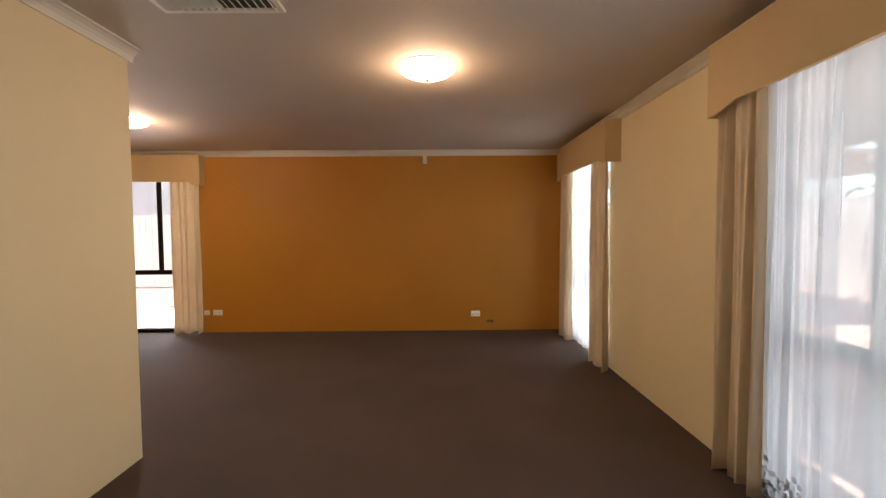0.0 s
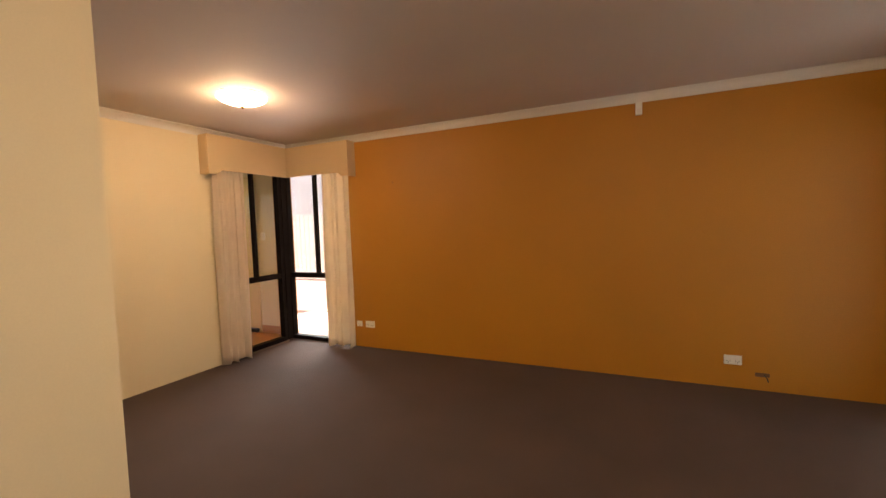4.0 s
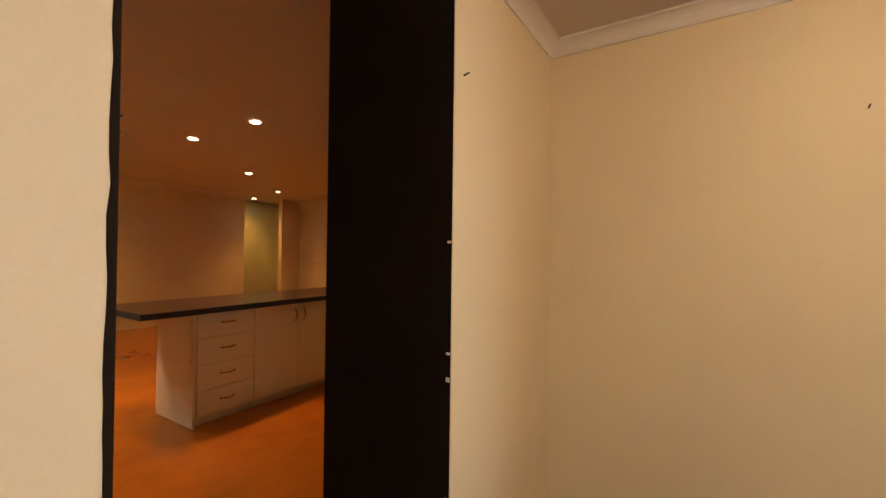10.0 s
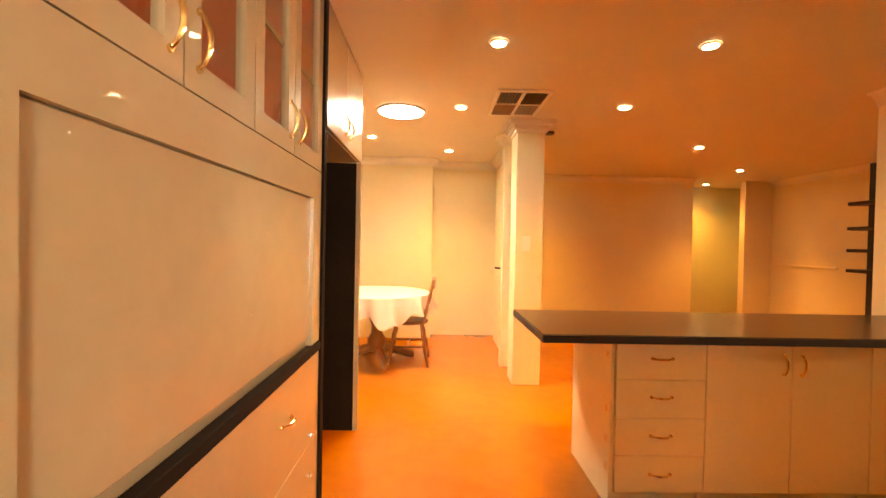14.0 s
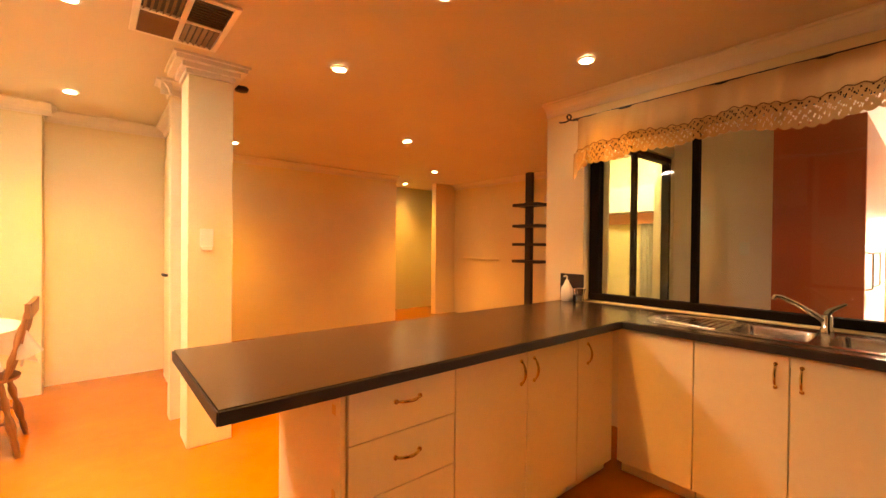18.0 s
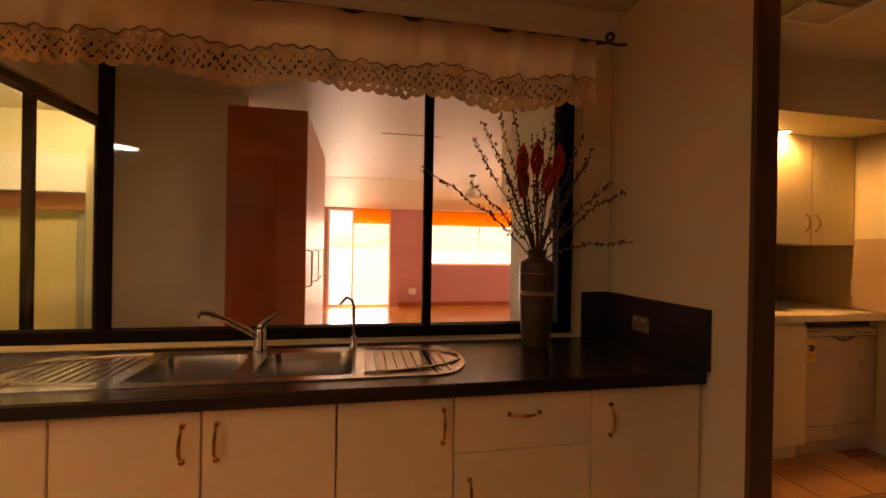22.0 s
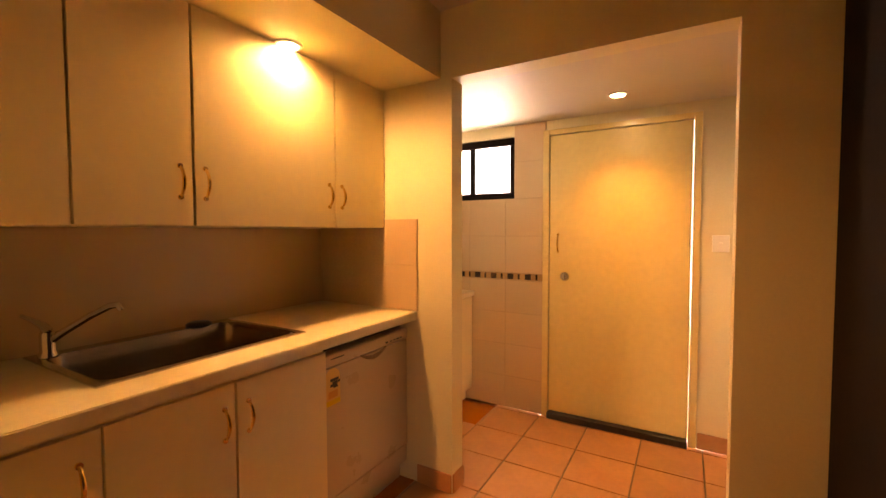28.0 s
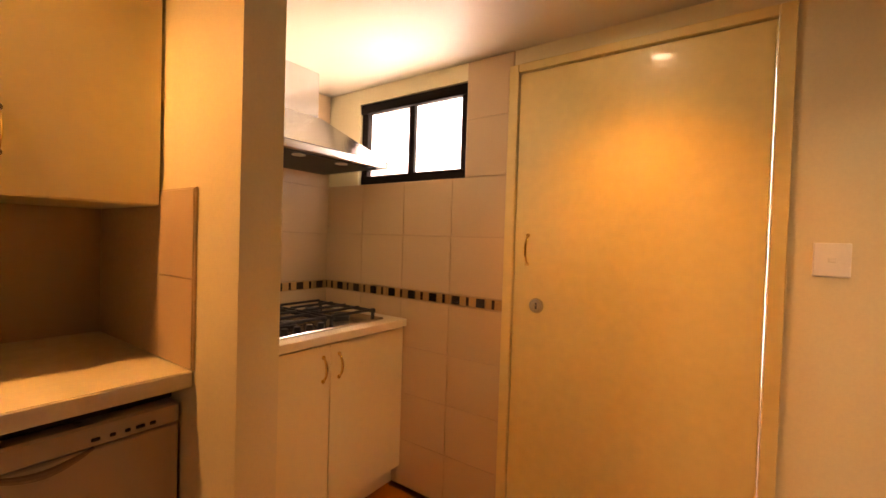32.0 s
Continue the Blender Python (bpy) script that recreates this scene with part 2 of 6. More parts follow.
BRASS = surf("brass", (0.83, 0.60, 0.26), 0.22, metal=1.0, var=0.05)
STEEL = surf("stainless_steel", (0.62, 0.60, 0.57), 0.24, metal=1.0, var=0.06, fine=140, bump=0.02)
CHROME = surf("chrome", (0.82, 0.82, 0.82), 0.08, metal=1.0, var=0.02, bump=0)
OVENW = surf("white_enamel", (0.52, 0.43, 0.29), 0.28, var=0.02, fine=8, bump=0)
PLASTIC = surf("white_plastic", (0.80, 0.78, 0.70), 0.35, var=0.03, bump=0.01)
VENTSLAT = surf("brown_vent_plastic", (0.30, 0.22, 0.15), 0.6, var=0.1)
BLACKPL = surf("black_plastic", (0.012, 0.012, 0.012), 0.3, var=0.1, bump=0.01)
DARKFRAME.node_tree.nodes["Principled BSDF"].inputs["Specular IOR Level"].default_value = 0.05
# steel with the bowl's dark reflections put into its colour
DARKSTEEL = surf("darkened_steel", (0.30, 0.25, 0.20), 0.22, metal=1.0, var=0.1, fine=60, bump=0.02)
AGEDPL = surf("aged_brown_plastic", (0.34, 0.22, 0.12), 0.5, var=0.15)
IRON = surf("black_iron", (0.018, 0.016, 0.015), 0.5, var=0.2, fine=80)
PELMET = surf("pelmet_cloth", (0.66, 0.48, 0.27), 0.9, var=0.05, fine=300, bump=0.3)
CURTAIN = cloth("cream_curtain", (0.86, 0.73, 0.55), 0.22)
SHEER = cloth("white_sheer", (0.90, 0.92, 0.95), 0.6, 0.55)
THINSHEER = cloth("thin_sheer", (0.92, 0.94, 0.96), 0.7, 0.32)
WHITELACE = cloth("white_lace", (0.92, 0.93, 0.95), 0.6)
LACE = cloth("lace_cloth", (0.70, 0.47, 0.23), 0.50, 0.80)
LACEBAND = cloth("tan_lace", (0.52, 0.32, 0.14), 0.40, 0.97)
CORD = cloth("brown_cord", (0.26, 0.14, 0.06), 0.1)
TABLECLOTH = cloth("white_tablecloth", (0.86, 0.82, 0.76), 0.15)
GLASS = pane_glass("window_glass")
# white translucent pane that gives the small window its blown-out daylight
WHITEPANE = cloth("white_translucent_glass", (0.92, 0.93, 0.95), 0.85, 0.97)
FROST = glow("lamp_glass", (1.0, 0.84, 0.62), 16.0)
DISC = glow("downlight_glass", (1.0, 0.86, 0.62), 14.0)
SKYTUBE = glow("skylight_diffuser", (1.0, 0.97, 0.92), 12.0)
BRICKPAVE = surf("brick_paver", (0.60, 0.39, 0.35), 0.8, var=0.12, fine=60, each=0.15)
OUTWALL = surf("render_wall", (0.88, 0.86, 0.82), 0.8, var=0.08)
FENCE = surf("fence_timber", (0.36, 0.26, 0.16), 0.8, var=0.15)
LEAF = surf("leaf", (0.07, 0.11, 0.03), 0.6, var=0.3, fine=20, each=0.2)
ROOFIRON = surf("roof_sheet", (0.40, 0.40, 0.38), 0.5, var=0.1)
DOORY = surf("cream_gloss_door", (0.78, 0.62, 0.27), 0.34, var=0.06, big=1.6, fine=24, bump=0.04, coat=0.45)
WALLTILE = surf("beige_wall_tile", (0.58, 0.42, 0.25), 0.33, var=0.015, fine=6, bump=0, each=0.03, coat=0.1)
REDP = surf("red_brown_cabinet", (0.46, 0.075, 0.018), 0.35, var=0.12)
ORANGEP = surf("orange_cabinet_front", (0.46, 0.15, 0.05), 0.35, var=0.08)
PINKP = surf("pink_paint", (0.62, 0.24, 0.25), 0.6, var=0.06)
# wall paint lifted to carry the kitchen's reflection in the window glass
GAMESWALL = surf("reflection_paled_paint", (0.82, 0.70, 0.58), 0.6, var=0.04, fine=120, bump=0.12)
YELLOWP = surf("yellow_paint", (0.72, 0.62, 0.28), 0.6, var=0.05)
GREENP = surf("pale_green_door", (0.52, 0.54, 0.34), 0.5, var=0.04)
BLIND = wood("timber_blind", (0.70, 0.42, 0.16), (0.52, 0.28, 0.09))
CHAIRWOOD = wood("turned_timber", (0.36, 0.17, 0.065), (0.22, 0.09, 0.032), 0.35)
VASEM = surf("brown_pottery", (0.050, 0.026, 0.018), 0.45, var=0.3, big=14, fine=70, bump=0.2, tint=(0.12, 0.065, 0.035))
TWIG = surf("dry_twig", (0.15, 0.085, 0.05), 0.8, var=0.2)
REDFLOWER = surf("dried_red_flower", (0.66, 0.045, 0.028), 0.8, var=0.25, fine=200, bump=0.5)
MOSAIC_D = surf("dark_mosaic", (0.035, 0.022, 0.016), 0.25, var=0.2, each=0.3)
MOSAIC_T = surf("tan_mosaic", (0.45, 0.27, 0.10), 0.3, var=0.15, each=0.3)
# brown stands for the shade on a cream wall end
SHADED_END = surf("shaded_end_paint", (0.15, 0.080, 0.038), 0.45, var=0.12)
ORANGECLOTH = cloth("orange_blind_cloth", (0.92, 0.40, 0.09), 0.6)
LABELM = surf("paper_label", (0.80, 0.56, 0.20), 0.6, var=0.05)
LABELY = surf("yellow_print", (0.78, 0.60, 0.06), 0.6, var=0.05)
LABELR = surf("orange_print", (0.72, 0.36, 0.10), 0.6, var=0.05)
INK = surf("dark_print", (0.05, 0.04, 0.035), 0.6, var=0.05)


# ---------------- building helpers ----------------
def box(bm, x0, y0, z0, x1, y1, z1, bev=0.0, seg=1):
    r = bmesh.ops.create_cube(bm, size=1)
    vs = r["verts"]
    for v in vs:
        v.co = Vector((x0 + (v.co.x + 0.5) * (x1 - x0), y0 + (v.co.y + 0.5) * (y1 - y0), z0 + (v.co.z + 0.5) * (z1 - z0)))
    if bev:
        es = list({e for v in vs for e in v.link_edges})
        bmesh.ops.bevel(bm, geom=es, offset=bev, segments=seg, affect="EDGES", profile=0.6)
    return bm


def cyl(bm, p0, p1, r0, r1=None, seg=16, caps=True):
    p0, p1 = Vector(p0), Vector(p1)
    d = p1 - p0
    m = Matrix.Translation((p0 + p1) / 2) @ d.to_track_quat("Z", "Y").to_matrix().to_4x4()
    bmesh.ops.create_cone(bm, cap_ends=caps, cap_tris=False, segments=seg, radius1=r0, radius2=r0 if r1 is None else r1, depth=d.length, matrix=m)
    return bm


def lathe(bm, prof, x=0, y=0, seg=24):
    """Turns the profile rows (radius, height) round the upright through (x, y)."""
    rings = []
    for r, z in prof:
        rings.append([bm.verts.new((x + r * math.cos(2 * math.pi * k / seg), y + r * math.sin(2 * math.pi * k / seg), z)) for k in range(seg)])
    for a, b in zip(rings, rings[1:]):
        for k in range(seg):
            bm.faces.new((a[k], a[(k + 1) % seg], b[(k + 1) % seg], b[k]))
    bm.faces.new(list(reversed(rings[0])))
    bm.faces.new(rings[-1])
    return bm


def annulus(bm, prof, x=0, y=0, seg=28):
    """Turns a closed profile (radius, height) round the upright: an open ring."""
    rows = [[bm.verts.new((x + r * math.cos(2 * math.pi * k / seg), y + r * math.sin(2 * math.pi * k / seg), z)) for k in range(seg)] for r, z in prof]
    for a, b in zip(rows, rows[1:] + rows[:1]):
        for k in range(seg):
            bm.faces.new((a[k], a[(k + 1) % seg], b[(k + 1) % seg], b[k]))
    return bm


def tube(bm, pts, r, seg=8):
    """A round bar along the points."""
    pts = [Vector(p) for p in pts]
    rings = []
    side = None
    for i, p in enumerate(pts):
        d = (pts[min(i + 1, len(pts) - 1)] - pts[max(i - 1, 0)]).normalized()
        if side is None:
            side = d.orthogonal().normalized()
        side = (side - d * side.dot(d)).normalized()
        up = d.cross(side)
        rr = r[i] if isinstance(r, (list, tuple)) else r
        rings.append([bm.verts.new(p + rr * (math.cos(2 * math.pi * k / seg) * side + math.sin(2 * math.pi * k / seg) * up)) for k in range(seg)])
    for a, b in zip(rings, rings[1:]):
        for k in range(seg):
            bm.faces.new((a[k], a[(k + 1) % seg], b[(k + 1) % seg], b[k]))
    bm.faces.new(list(reversed(rings[0])))
    bm.faces.new(rings[-1])
    return bm


def finish(name, bm, mat, smooth=False):
    bmesh.ops.recalc_face_normals(bm, faces=bm.faces)
    me = bpy.data.meshes.new(name)
    bm.to_mesh(me)
    bm.free()
    me.materials.append(mat)
    if smooth:
        me.polygons.foreach_set("use_smooth", [True] * len(me.polygons))
        me.set_sharp_from_angle(angle=radians(40))
    return me


def struct(name, bm, mat, label="", category="", smooth=False):
    return tagged(new(name, finish(name, bm, mat, smooth)), label, category, kind="structure")


def thing(name, x, y, z, label, category, group="", rz=0.0):
    ob = new(name)
    ob.empty_display_size = 0.1
    ob.matrix_world = pose(x, y, z, 0, 0, rz)
    return tagged(ob, label, category, group)


def part(name, bm, mat, parent, label="", smooth=False, at=None):
    """A mesh part in the parent's own axes; at moves it off the parent's base."""
    ob = new(name, finish(name, bm, mat, smooth))
    ob.parent = parent
    if at:
        ob.matrix_basis = at if isinstance(at, Matrix) else Matrix.Translation(at)
    return tagged(ob, label)


def whole(name, bm, mat, label, category, group="", smooth=False):
    """A thing of one mesh, in world metres."""
    return tagged(new(name, finish(name, bm, mat, smooth)), label, category, group)


B = bmesh.new


def bx(*a, **k):
    return box(B(), *a, **k)


def wall_y(name, x0, x1, y0, y1, mat, holes=(), z0=0.0, z1=2.4, label="", category="wall"):
    """A wall that runs along x between x0 and x1; holes: (xa, xb, za, zb)."""
    bm = B()
    at = x0
    for a, b, c, d in sorted(holes):
        if a > at:
            box(bm, at, y0, z0, a, y1, z1)
        if c > z0:
            box(bm, a, y0, z0, b, y1, c)
        if d < z1:
            box(bm, a, y0, d, b, y1, z1)
        at = b
    if at < x1:
        box(bm, at, y0, z0, x1, y1, z1)
    return struct(name, bm, mat, label, category)


def wall_x(name, x0, x1, y0, y1, mat, holes=(), z0=0.0, z1=2.4, label="", category="wall"):
    """A wall that runs along y between y0 and y1; holes: (ya, yb, za, zb)."""
    bm = B()
    at = y0
    for a, b, c, d in sorted(holes):
        if a > at:
            box(bm, x0, at, z0, x1, a, z1)
        if c > z0:
            box(bm, x0, a, z0, x1, b, c)
        if d < z1:
            box(bm, x0, a, d, x1, b, z1)
        at = b
    if at < y1:
        box(bm, x0, at, z0, x1, y1, z1)
    return struct(name, bm, mat, label, category)

# ---------------- structure ----------------
H = 2.4
HL = 2.305                     # the lounge ceiling is a little lower
bm = B()
box(bm, -3.96, 2.47, -0.05, 1.56, 5.6, 0.006)
box(bm, -1.72, -0.9, -0.05, 1.56, 2.47, 0.006)
box(bm, -4.06, 5.6, -0.05, -3.08, 5.66, 0.006)
struct("floor_lounge", bm, CARPET, "brown cut-pile carpet from wall to wall", "carpet")
bm = B()
box(bm, -8.4, -6.2, -0.06, -1.72, 2.36, 0.0)
box(bm, -3.04, 2.36, -0.06, -1.72, 2.466, 0.0)
box(bm, -1.72, -6.2, -0.06, -0.5, -0.95, 0.0)
struct("floor_kitchen", bm, CORKF, "glossy orange mottled sheet floor", "floor")
struct("floor_scullery", bx(-6.80, 2.364, -0.06, -4.14, 5.745, -0.008), GROUT, "grey-brown grouted floor under terracotta tiles", "floor")
# thin cap whose brown colour paints in the shade on the wall end
struct("wall_end_cap", bx(-4.975, 2.466, 0.001, -4.957, 2.547, H), SHADED_END, "cream wall end between kitchen and scullery, shade painted in as brown", "wall")
struct("floor_games_room", bx(-13.0, -0.55, -0.06, -5.97, 7.0, 0.0), CORKF, "polished orange floor beyond the kitchen window", "floor")

struct("ceiling_lounge", box(bx(-4.12, 2.485, HL, 1.7, 5.7, H + 0.1), -1.75, -1.0, HL, 1.7, 2.485, H + 0.1), CEIL, "white painted plaster ceiling", "ceiling")
bm = B()
box(bm, -8.5, -6.3, H + 0.002, -0.4, -1.0, H + 0.11)
box(bm, -8.5, -1.0, H + 0.002, -1.73, 2.485, H + 0.11)
struct("ceiling_kitchen", bm, KCEIL, "white painted ceiling lit orange by downlights", "ceiling")
struct("ceiling_scullery", bx(-6.8, 2.49, H + 0.004, -4.13, 4.76, H + 0.12), KCEIL, "white painted scullery ceiling", "ceiling")
struct("ceiling_nook", bx(-6.96, 4.726, 2.10, -4.13, 5.9, 2.22), KCEIL, "low white ceiling over the back door", "ceiling")
struct("ceiling_games_room", bx(-13.1, -0.7, H + 0.006, -5.96, 7.1, H + 0.12), KCEIL, "white ceiling of the games room", "ceiling")

# lounge walls
wall_y("wall_north", -4.2, 1.78, 5.6, 5.76, ORANGE, [(-4.06, -3.08, 0.0, 2.12)], label="ochre feature wall, smooth painted")
wall_x("wall_west", -4.12, -3.96, 2.47, 5.6, CREAM, [(4.66, 5.6, 0.0, 2.12)], label="cream painted lounge wall")
wall_x("wall_east", 1.56, 1.78, -0.9, 5.6, CREAM, [(-0.3, 2.3, 0.0, 2.12), (4.10, 5.22, 0.0, 2.12)], label="cream painted wall with two window doors")
wall_y("wall_south", -1.9, 1.78, -1.06, -0.9, CREAM, label="cream painted lounge wall")
wall_x("wall_stub", -1.78, -1.72, -0.9, 2.466, CREAM, label="cream painted wall end at the lounge")
bm = B()
plan = ((-2.166, 2.466), (-1.72, 2.466), (-1.72, 2.60), (-2.166, 2.526))
rims = [[bm.verts.new((x, y, z)) for x, y in plan] for z in (0.0, H)]
bm.faces.new(rims[0][::-1]), bm.faces.new(rims[1])
for k in range(4):
    bm.faces.new((rims[0][k], rims[0][(k + 1) % 4], rims[1][(k + 1) % 4], rims[1][k]))
struct("wall_stub_return", bm, CREAM, "cream painted wall end beside the kitchen doorway", "wall")
wall_y("wall_door_side", -3.96, -3.044, 2.47, 2.50, CREAM, label="cream painted wall beside the kitchen doorway")
struct("wall_blackboard", box(bx(-3.34, 1.945, 0, -3.04, 2.466, H), -4.32, 2.36, 0, -3.3405, 2.466, H), BLACKP, "matt black blackboard-painted wall", "wall")
bm = B()
rnd = random.Random(31)
edge = [(0.008 * min(1.0, max(0.0, (1.72 - 2.4 * k / 60) / 1.2)) ** 0.6 + rnd.uniform(0.0, 0.004), 2.4 * k / 60) for k in range(61)]
cols = [[bm.verts.new(v) for v in ((-2.169, 2.467, z), (-2.169, 2.5285, z), (-2.165 + w, 2.5285, z), (-2.165 + w, 2.467, z))] for w, z in edge]
for p, q in zip(cols, cols[1:]):
    for k in range(4):
        bm.faces.new((p[k], p[(k + 1) % 4], q[(k + 1) % 4], q[k]))
bm.faces.new(cols[0]), bm.faces.new(cols[-1])
struct("jamb_stub", bm, BLACKP, "black painted doorway edge with a ragged brush line", "jamb")
for z, w in ((0.52, 0.006), (0.887, 0.007), (1.31, 0.004), (0.967, 0.004)):
    t = thing("paint_chip", -3.036, 2.497, z, "small white chip in the black doorway edge", "paint chip")
    part("chip", bx(-0.003, -0.012, -w, 0.0005, 0.0025, w, bev=0.001), PLASTIC, t)
struct("jamb_doorway", bx(-3.043, 2.466, 0, -3.04, 2.498, H), BLACKP, "black painted doorway edge", "jamb")
struct("wall_blackboard_scullery", bx(-4.32, 2.466, 0, -4.124, 4.609, H), BLACKP, "matt black blackboard-painted scullery wall", "wall")
struct("lintel_doorway", bx(-3.037, 2.40, 2.30, -2.123, 2.498, H), CREAM, "cream painted head over the kitchen doorway", "wall")

# kitchen and family room walls
wall_x("wall_sink", -5.95, -5.75, -0.81, 2.49, KWALL, [(-0.475, 2.34, 0.866, 2.10)], label="cream wall with the wide kitchen window")
wall_y("wall_sink_return", -6.8, -4.96, 2.495, 2.545, KWALL, label="cream painted wall end between kitchen and scullery")
wall_y("wall_family_south", -6.8, -3.70, -4.76, -4.60, KWALL, label="cream painted family room wall")
struct("wall_hall", bx(-8.36, -5.75, 0, -6.64, -5.60, H), GREENP, "pale green panel at the end of the family room", "wall")
wall_y("wall_hall_post", -8.2, -7.74, -4.83, -4.71, KWALL, label="cream painted wall end beside the hall")
wall_x("wall_hall_end", -6.80, -6.64, -5.60, -4.764, KWALL, label="cream painted hall wall")
wall_x("wall_family_west", -8.36, -8.2, -4.83, -2.6, KWALL, label="cream painted wall with a dado rail")
wall_x("wall_hall_side", -8.5, -8.364, -6.1, -4.7, KWALL, label="cream painted hall side wall")
wall_x("wall_family_east", -3.70, -3.47, -4.76, -2.362, KWALL, label="cream painted side wall with a flush door")
struct("wall_end_pier", bx(-3.70, -2.36, 0, -3.335, -2.25, H, bev=0.003), KWALL, "cream painted pier beside the column", "wall")
wall_y("wall_alcove", -3.47, -2.59, -3.90, -3.74, KWALL, label="plain cream painted alcove wall")
wall_y("wall_dining", -2.59, -0.5, -3.90, -3.50, KWALL, label="cream painted dining wall")
wall_x("wall_dining_east", -0.6, -0.46, -3.50, -1.06, KWALL, label="cream painted dining wall")
struct("wall_oven_back", bx(-1.80, -1.06, 0, -1.784, 2.46, H), KWALL, "cream wall behind the tall kitchen units", "wall")
# angled wall and corner behind the sink wall
bm = B()
vs = [(-5.97, -0.81), (-6.02, -0.71), (-8.36, -2.50), (-8.36, -2.64)]
lo = [bm.verts.new((x, y, 0)) for x, y in vs]
hi = [bm.verts.new((x, y, H)) for x, y in vs]
for i in range(4):
    bm.faces.new((lo[i], lo[(i + 1) % 4], hi[(i + 1) % 4], hi[i]))
bm.faces.new(lo), bm.faces.new(hi)
struct("wall_angled", bm, KWALL, "cream painted wall beside the black shelves", "wall")

# scullery
wall_x("wall_scullery_west", -6.80, -6.64, 2.549, 4.609, SWALL, label="cream painted scullery wall")
wall_y("wall_portal", -6.80, -4.124, 4.612, 4.722, SWALL, [(-5.74, -4.588, 0.0, 2.07)], label="cream painted wall with a wide opening")
struct("bulkhead", bx(-6.64, 2.549, 2.075, -5.80, 4.609, H), SWALL, "cream painted bulkhead over the wall cupboards", "bulkhead")
wall_y("wall_back_door", -6.80, -4.206, 5.745, 5.90, SWALL, [(-6.55, -5.84, 1.565, 2.015), (-5.60, -4.69, 0.0, 2.03)], z1=2.098, label="tiled wall with the back door")
wall_x("wall_nook_west", -6.96, -6.80, 4.612, 5.90, SWALL, z1=2.098, label="tiled wall behind the hob")

# games room shell
wall_x("wall_games_west", -13.16, -13.0, -0.7, 7.0, PINKP, [(0.64, 1.96, 0.0, 2.08), (2.68, 5.2, 0.90, 2.08)], label="pink painted wall with a window and a glazed door")
# the opening here is added, for extra light from the side
wall_y("wall_games_north", -13.0, -6.0, 7.0, 7.14, KWALL, [(-10.2, -7.8, 0.75, 2.1)], label="white wall of the games room with an added unseen window")
wall_y("wall_games_spur", -6.6, -5.95, 2.30, 2.50, KWALL, label="white painted wall spur beside the kitchen window")
wall_x("wall_games_east", -7.0, -6.964, 2.51, 7.0, KWALL, label="white wall of the games room")
# the paler colour here stands for reflected light
wall_x("wall_games_cream", -7.45, -7.3, -0.44, 0.449, GAMESWALL, label="cream wall with a light switch, paler for the reflected kitchen")
wall_y("wall_games_south", -13.0, -7.455, -0.70, -0.55, KWALL, label="white wall of the games room")
wall_y("wall_sliding_door", -7.45, -6.05, -0.56, -0.44, KWALL, [(-7.29, -6.06, 0.0, 2.15)], label="white wall round the glazed sliding door")
wall_x("wall_yellow", -8.3, -8.22, -2.5, -0.72, YELLOWP, label="yellow wall beyond the glazed sliding door")

# cove cornices
def cornice(name, p0, p1, inward, top, k, mat=TRIM):
    """A cove along the wall from p0 to p1; inward: the way into the room."""
    p0, p1, n = Vector((*p0, 0)), Vector((*p1, 0)), Vector((*inward, 0))
    prof = [(0.0, 2.305), (0.012, 2.305), (0.014, 2.322), (0.022, 2.345), (0.042, 2.368), (0.068, 2.384), (0.086, 2.386), (0.088, 2.3995), (0.0, 2.3995)]
    prof = [(d * k, top + (z - 2.4) * k) for d, z in prof]
    bm = B()
    rings = [[bm.verts.new(p + n * (d + 0.0005) + Vector((0, 0, z))) for d, z in prof] for p in (p0, p1)]
    c = len(prof)
    for i in range(c):
        bm.faces.new((rings[0][i], rings[0][(i + 1) % c], rings[1][(i + 1) % c], rings[1][i]))
    bm.faces.new(rings[0]), bm.faces.new(rings[1])
    return struct(name, bm, mat, "white coved plaster cornice", "cornice")


C1 = 0.062
for i, (a, b, n) in enumerate([
        ((-3.96, 5.6), (1.56, 5.6), (0, -1)), ((-3.96, 2.5), (-3.96, 5.6), (1, 0)), ((1.56, -0.9), (1.56, 5.6), (-1, 0)),
        ((-1.72, -0.9), (-1.72, 2.60 + 0.5 * C1), (1, 0)), ((-2.16, 2.5275), (-1.72, 2.6005), (-0.164, 0.986)), ((-3.96, 2.5), (-2.12, 2.5), (0, 1)),
        ((-5.75, -0.81), (-5.75, 2.49), (1, 0)), ((-6.8, -4.60), (-3.70, -4.60), (0, 1)), ((-8.2, -4.71), (-8.2, -2.6), (1, 0)),
        ((-3.47, -3.74), (-2.59, -3.74), (0, 1)), ((-2.59 - C1, -3.50), (-0.6, -3.50), (0, 1)), ((-3.47, -3.74), (-3.47, -2.36), (1, 0)),
        ((-3.335, -2.36), (-3.335, -2.25 + C1), (1, 0)), ((-3.70, -2.25), (-3.335 + C1, -2.25), (0, 1)), ((-2.59, -3.74), (-2.59, -3.50), (-1, 0))]):
    cornice("cornice_%d" % (i + 1), a, b, n, *((HL, 0.7) if i < 6 else (H, 1.0)))

# unseen overhang, added to block direct sun from the carpet
struct("eaves", bx(-4.6, 5.762, 2.34, 2.6, 6.02, 2.42), TRIM, "unseen white eaves added to keep sun out of the patio window", "eaves")

# ---------------- outdoors ----------------
tagged(new("ground", finish("ground", bx(-400, -400, -0.4, 400, 400, -0.14), BRICKPAVE)), "pinkish brick paving round the house", "paving", kind="structure")


